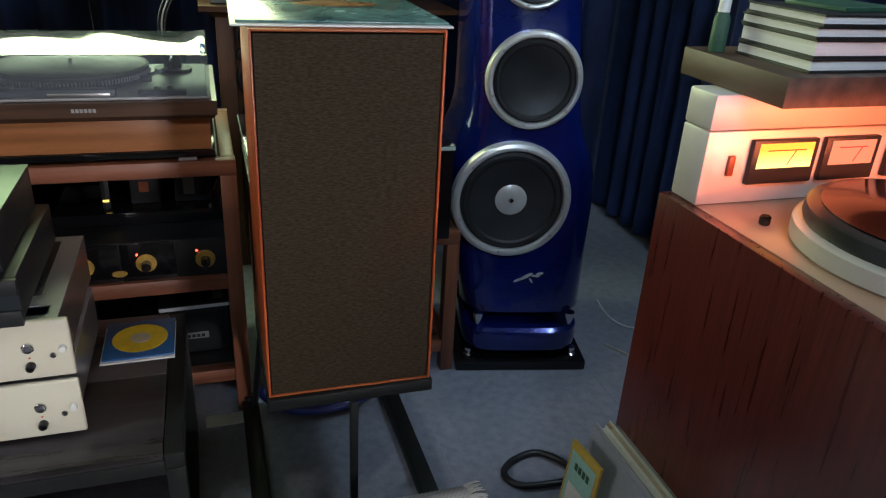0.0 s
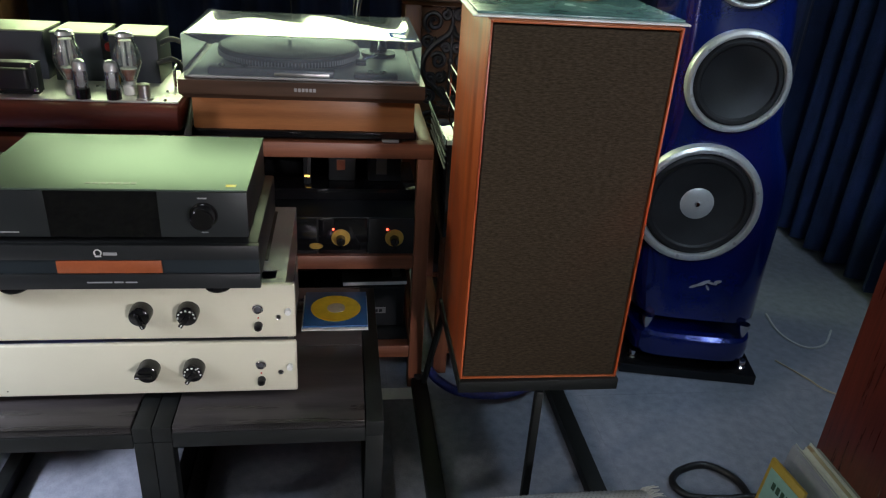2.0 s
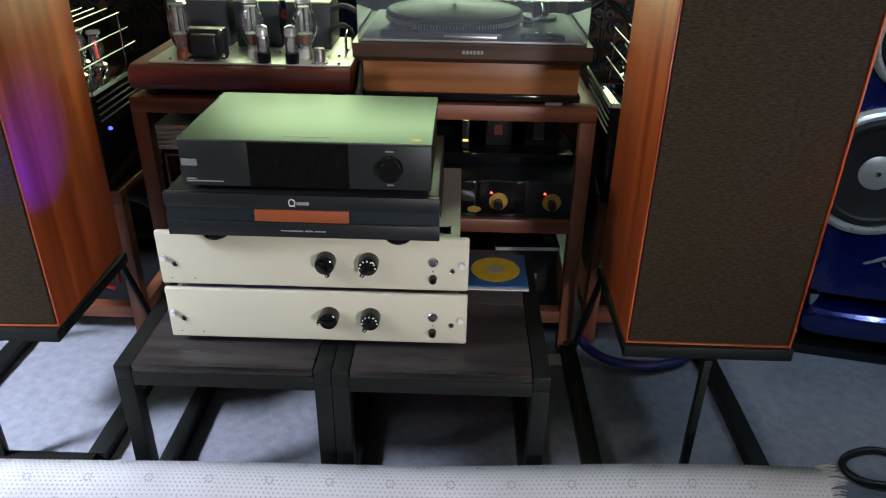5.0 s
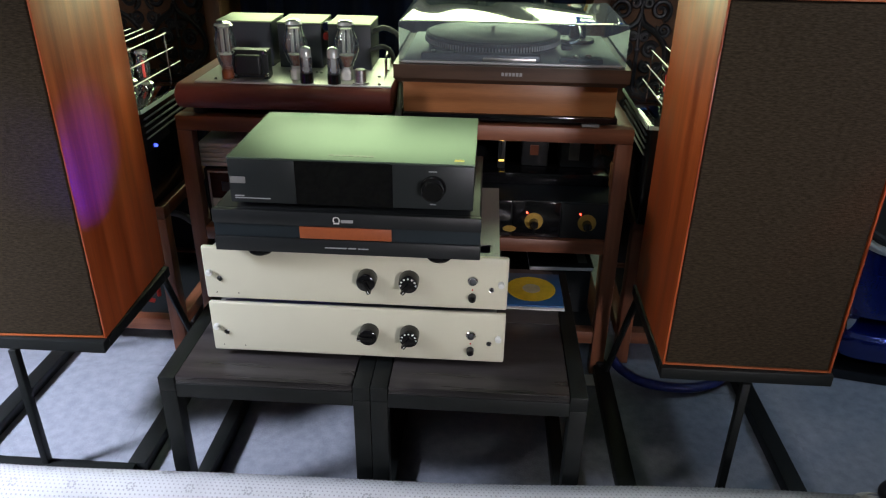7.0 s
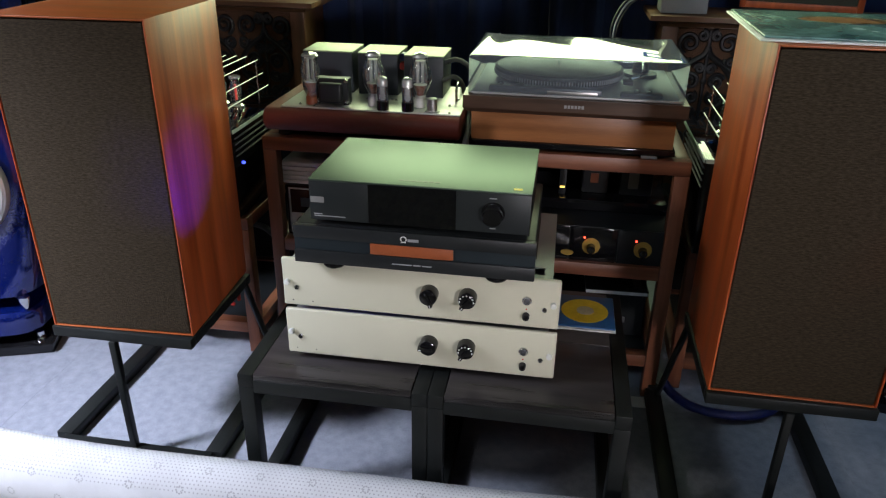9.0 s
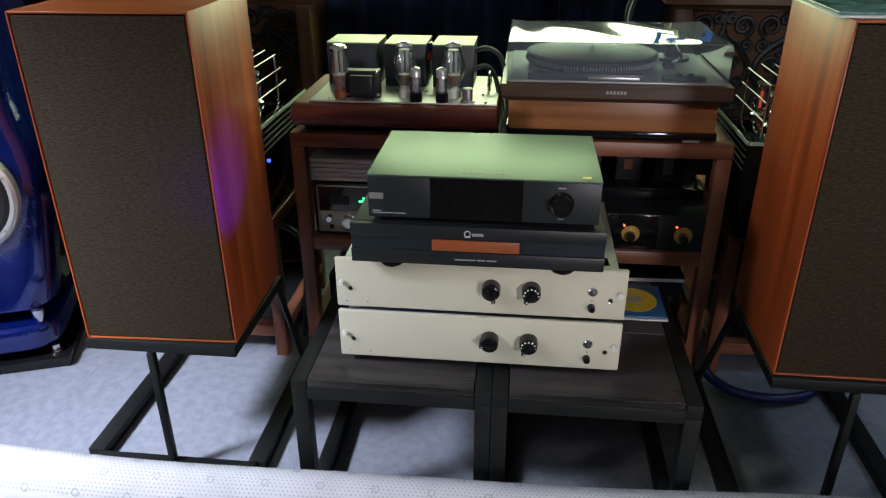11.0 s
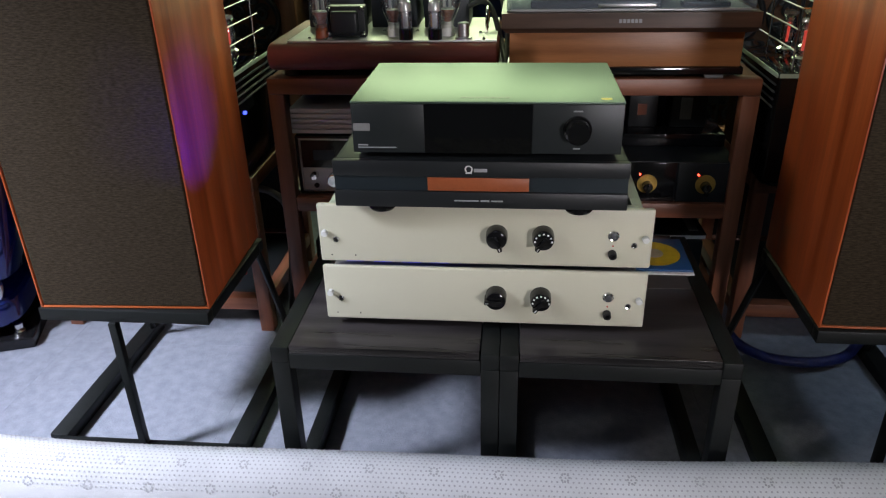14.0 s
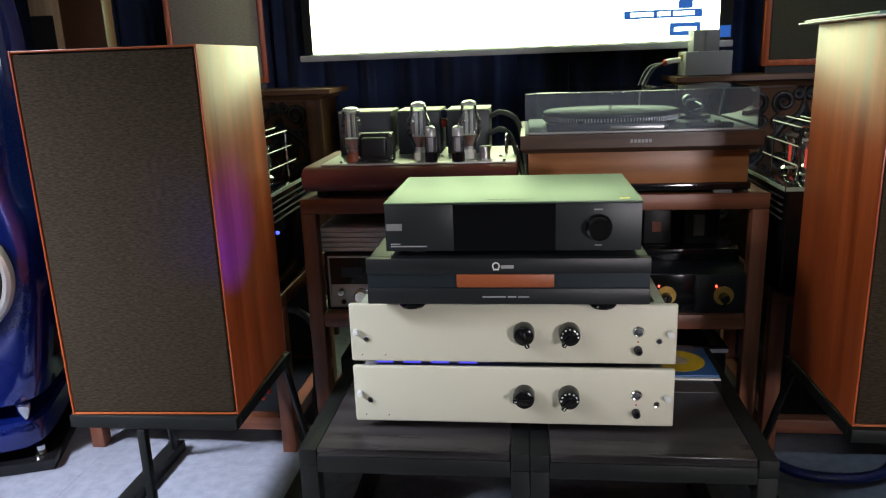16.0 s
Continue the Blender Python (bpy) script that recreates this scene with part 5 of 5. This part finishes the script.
part("record", lathe([(0.004, 0.8283), (0.150, 0.8283), (0.150, 0.8303), (0.052, 0.8298), (0.050, 0.8306), (0.004, 0.8306)], (0.225, 0.46, 0), "z", 64), "blackgloss", cn, "black vinyl record")

ma = thing("meter_amplifier", (0.688, 0.906, 0.7742), "silver amplifier with two lit needle meters on the console", "amplifier")
part("lower_case", box(0.0, 0.56, 0.0, 0.062, 0.0, 0.1105, 0.003), "silverface", ma, "silver front with meters")
part("upper_case", box(0.0, 0.56, 0.0, 0.062, 0.1115, 0.163, 0.003), "silverface", ma)
for k, (x0, x1) in enumerate(((0.074, 0.190), (0.204, 0.306), (0.33, 0.43))):
    mt = part("meter", box(x0, x1, -0.010, -0.0005, 0.031, 0.098, 0.002), "black", ma, "black meter housing")
    part("meter_face", box(x0 + 0.010, x1 - 0.010, -0.0118, -0.0103, 0.056, 0.093), "meter_lit" if k == 0 else "meter_dim", mt, "glowing meter face")
    part("needle", turned(box(-0.0005, 0.0005, -0.0128, -0.0121, 0.0, 0.026), Matrix.Translation(((x0 + x1) / 2 + 0.004, 0, 0.060)) @ Matrix.Rotation(radians(28), 4, "Y")), "red", mt)
    part("scale_arc", box(x0 + 0.024, x1 - 0.024, -0.0126, -0.0121, 0.082, 0.0835), "red", mt)
part("switch", box(0.040, 0.050, -0.006, -0.0002, 0.045, 0.075, 0.001), "bakelite", ma, "brown rocker switch")

sh = solid("shelf_board", box(0.724, 1.34, 0.822, 1.050, 0.9376, 0.9780, 0.002), "shelfwood", "thick dark oak board lying upon the meter amplifier", "shelf")
zb = 0.9783
for i, (th, dx, dy) in enumerate(((0.018, 0, 0), (0.024, 0.004, 0.003), (0.016, 0.002, 0.004), (0.015, 0.006, 0.002))):
    b = thing("book", (0.772 + dx, 0.843 + dy, zb), "hardback book with black covers and white page edges", "book", "book stack")
    part("cover", box(0, 0.23, 0, 0.150, 0, 0.0034), "cover_black", b)
    part("cover", box(0, 0.23, 0, 0.150, th - 0.0026, th), "cover_black", b)
    part("page_block", box(0.002, 0.228, 0.002, 0.148, 0.0036, th - 0.0028), "paper", b, "white page edges")
    zb += th + 0.0003
mg = thing("booklet", (0.83, 0.868, zb), "thin green booklet on top of the books", "book", turn=8)
part("cover", box(0, 0.12, 0, 0.10, 0, 0.006, 0.001), "cover_green", mg)
bt = thing("bottle", (0.748, 1.006, 0.9783), "small green bottle with a white cap behind the books", "bottle")
part("body", lathe([(0, 0), (0.011, 0), (0.012, 0.003), (0.012, 0.046), (0.007, 0.056), (0, 0.056)], (0, 0, 0), "z", 20), "cover_green", bt)
part("cap", lathe([(0.0, 0.0562), (0.0085, 0.0562), (0.0085, 0.080), (0.0075, 0.082), (0, 0.082)], (0, 0, 0), "z", 20), "white", bt, "white screw cap")

# ---- records leaning against the console ----
x = 0.633
for i, (mt, th) in enumerate((("devicegrey", 0.010), ("sleeve_tan", 0.005), ("sleeve_cream", 0.009), ("sleeve_white", 0.010), ("sleeve_lavender", 0.008), ("sleeve_lavender", 0.004))):
    x -= th + 0.0016
    wob = math.sin(i * 2.1)
    rcd = thing("record_sleeve", (x, 0.655, 0.0), ("pale card record sleeve standing against the console", "pale lavender record sleeve standing against the console")[i >= 4], "record", "standing records")
    rcd.matrix_basis = pose(x, 0.648 + 0.010 * wob, 0.0012, 0, 7.0 + 0.15 * i, 0.4 * wob)
    part("card", box(0, th, 0, 0.315, 0, 0.338 + 0.004 * math.sin(i * 3.3), 0.0012), mt, rcd)
    part("bag", box(th + 0.0002, th + 0.0008, 0.003, 0.318, 0.002, 0.341), "sleeve_white", rcd, "thin plastic bag")
gb = thing("booklet", (0.544, 0.853, 0.0), "gold bordered mint green booklet standing by the records", "booklet")
gb.matrix_basis = pose(0.544, 0.853, 0.0008, 0, 5.5, 6.0)
part("card", box(0, 0.006, 0, 0.082, 0, 0.345, 0.001), "sleeve_gold", gb)
part("picture", box(-0.0012, -0.0003, 0.007, 0.075, 0.02, 0.330), "sleeve_mint", gb, "mint green picture panel")
for k in range(4):
    part("lettering_bar", box(-0.0024, -0.0014, 0.052 - k * 0.011, 0.059 - k * 0.011, 0.300, 0.313), "cover_green", gb)
part("lettering_bar", box(-0.0024, -0.0014, 0.018, 0.066, 0.21, 0.27), "sleeve_white", gb, "white printed block")

solid("floor_cable", tube(smooth_path([(0.70, 1.02, 0.25), (0.665, 1.035, 0.12), (0.68, 1.06, 0.015), (0.73, 1.14, 0.009), (0.74, 1.22, 0.009), (0.69, 1.275, 0.009), (0.62, 1.262, 0.009), (0.588, 1.225, 0.009), (0.61, 1.185, 0.009), (0.68, 1.17, 0.012), (0.76, 1.165, 0.016), (0.90, 1.12, 0.009)], 8), 0.008, 10), "cable", "black power cable looped on the carpet", "cable", angle=80)
solid("thin_cable", tube(smooth_path([(1.20, 1.93, 0.004), (1.185, 1.85, 0.004), (1.19, 1.785, 0.004), (1.225, 1.74, 0.004), (1.29, 1.755, 0.004), (1.36, 1.83, 0.004)], 6), 0.0032, 6), "sleeve_white", "thin pale cable lying on the carpet", "cable", group="thin floor cables")
solid("thin_cable", tube(smooth_path([(1.09, 1.68, 0.004), (1.135, 1.593, 0.004), (1.152, 1.548, 0.004), (1.19, 1.515, 0.004), (1.28, 1.50, 0.004)], 6), 0.0024, 6), "sleeve_cream", "thin pinkish cable lying on the carpet", "cable", group="thin floor cables")
solid("blue_cable", tube(smooth_path([(0.085, 1.615, 0.05), (0.110, 1.590, 0.030), (0.16, 1.545, 0.026), (0.25, 1.53, 0.026), (0.33, 1.555, 0.026), (0.38, 1.60, 0.035)], 8), 0.012, 12), "bluecable", "thick blue braided cable lying on the carpet", "cable", angle=80)
solid("paper_sheet", box(-0.045, 0.05, 1.555, 1.60, 0.0006, 0.0016), "sleeve_white", "pale paper sheet lying on the carpet", "paper")


# ---- folded rug in front ----
rug = thing("rug", (0, 0, 0), "pale rug with its far edge curled over to show dotted backing", "rug")
NX, NA = 90, 26
RX0, RX1 = -2.15, 0.425


def rug_point(x, a, grow=0.0):
    """A point of the curled edge: a runs from the back foot over the top to the front foot."""
    cy = 1.008 + 0.010 * math.sin(2.3 * x + 0.6) + 0.004 * math.sin(7 * x) + 0.008 * (x + 0.5)
    ry, rz = 0.056 + 0.004 * math.sin(3.1 * x + 1), 0.086 + 0.004 * math.sin(2.7 * x)
    return Vector((x, cy + (ry + grow) * math.cos(a), 0.088 + (rz + grow) * math.sin(a)))


bm = bmesh.new()
grid = [[bm.verts.new(rug_point(RX0 + (RX1 - RX0) * i / NX, -0.9 + (math.pi + 1.35) * k / NA)) for k in range(NA + 1)] for i in range(NX + 1)]
for i in range(NX):
    for k in range(NA):
        bm.faces.new((grid[i][k], grid[i + 1][k], grid[i + 1][k + 1], grid[i][k + 1]))
bmesh.ops.recalc_face_normals(bm, faces=bm.faces[:])
bmesh.ops.solidify(bm, geom=bm.faces[:], thickness=0.006)
part("curled_edge", bm, "rugback", rug, "white dotted rug backing", 80)


def flat_dots(places, r, n):
    """Small discs laid on the curled edge."""
    verts, faces = [], []
    for x, a in places:
        c = rug_point(x, a, 0.0008)
        nrm = (rug_point(x, a, 0.05) - c).normalized()
        ux = Vector((1, 0, 0))
        uy = nrm.cross(ux).normalized()
        b = len(verts)
        for k in range(n):
            t = 2 * math.pi * k / n
            verts.append(c + r * (math.cos(t) * ux + math.sin(t) * uy))
        faces.append(tuple(range(b, b + n)))
    me = bpy.data.meshes.new("dots")
    me.from_pydata([tuple(v) for v in verts], [], faces)
    return me


def dots_part(name, me, label):
    ob = new(name, me)
    me.materials.append(M["rugdot"])
    ob.parent = rug
    ob["kind"] = "stuff"
    ob["label"] = label


fine, flower = [], []
da = 0.0085 / 0.068
for k in range(int(2.3 / da)):
    for i in range(int((RX1 - RX0) / 0.0085)):
        fine.append((RX0 + 0.004 + 0.0085 * (i + 0.5 * (k % 2)), 0.75 + da * k * 0.87))
dots_part("backing_grip", flat_dots([q for q in fine if q[1] < 3.25 and q[0] < RX1 - 0.004], 0.0017, 6), "fine grey grip dots")
for row in range(5):
    for i in range(26):
        cx, ca = RX0 + 0.05 + 0.104 * (i + 0.5 * (row % 2)), 0.70 + row * 0.62
        if cx > RX1 - 0.03:
            continue
        for p in range(8):
            t = 2 * math.pi * p / 8
            flower.append((cx + 0.0066 * math.cos(t), ca + 0.0066 * math.sin(t) / 0.068))
dots_part("grip_rosette", flat_dots(flower, 0.0020, 8), "grey grip rosettes")

verts, faces = [], []
rnd = random.Random(4)
nx, ny = 150, 60
for j in range(ny + 1):
    for i in range(nx + 1):
        px, py = RX0 + (RX1 - RX0) * i / nx, -0.9 + 1.83 * j / ny
        verts.append((px, py + rnd.uniform(-0.006, 0.006), 0.016 + 0.016 * rnd.random() + 0.02 * max(0, (py - 0.80)) / 0.13))
for j in range(ny):
    for i in range(nx):
        q = j * (nx + 1) + i
        faces.append((q, q + 1, q + nx + 2, q + nx + 1))
me = bpy.data.meshes.new("pile")
me.from_pydata(verts, [], faces)
me.materials.append(M["pile"])
pl = new("pile", me)
pl.parent = rug
pl["label"] = "shaggy cream pile"
fr = []
for i in range(70):
    a = 0.15 + 2.9 * i / 69
    p = rug_point(RX1 - 0.004, a, -0.002)
    q = p + Vector((rnd.uniform(0.018, 0.034), rnd.uniform(-0.008, 0.008), rnd.uniform(-0.006, 0.010)))
    fr.append(tube([p, p.lerp(q, 0.5) + Vector((0, 0, 0.004)), q], 0.0016, 4, taper=[1, 0.9, 0.4]))
part("fringe", joined(*fr), "fringe", rug, "white frayed fringe")

# ---- carpet tiles ----
tile = mesh_of("carpet_tile", box(-0.2499, 0.2499, -0.2499, 0.2499, -0.0058, 0.0, 0.0003, 1))
tile.materials.append(M["carpet"])
for i in range(11):
    for j in range(11):
        cx, cy = -2.77 + 0.5 * i, -2.2 + 0.5 * j
        if cx - 0.25 < X0 - 0.3 or cx - 0.25 > X1:
            continue
        t = new("carpet_tile", tile)
        t.parent = floor
        t.matrix_basis = pose(cx + 0.0, cy, 0, 0, 0, 90 * ((i + j) % 2))
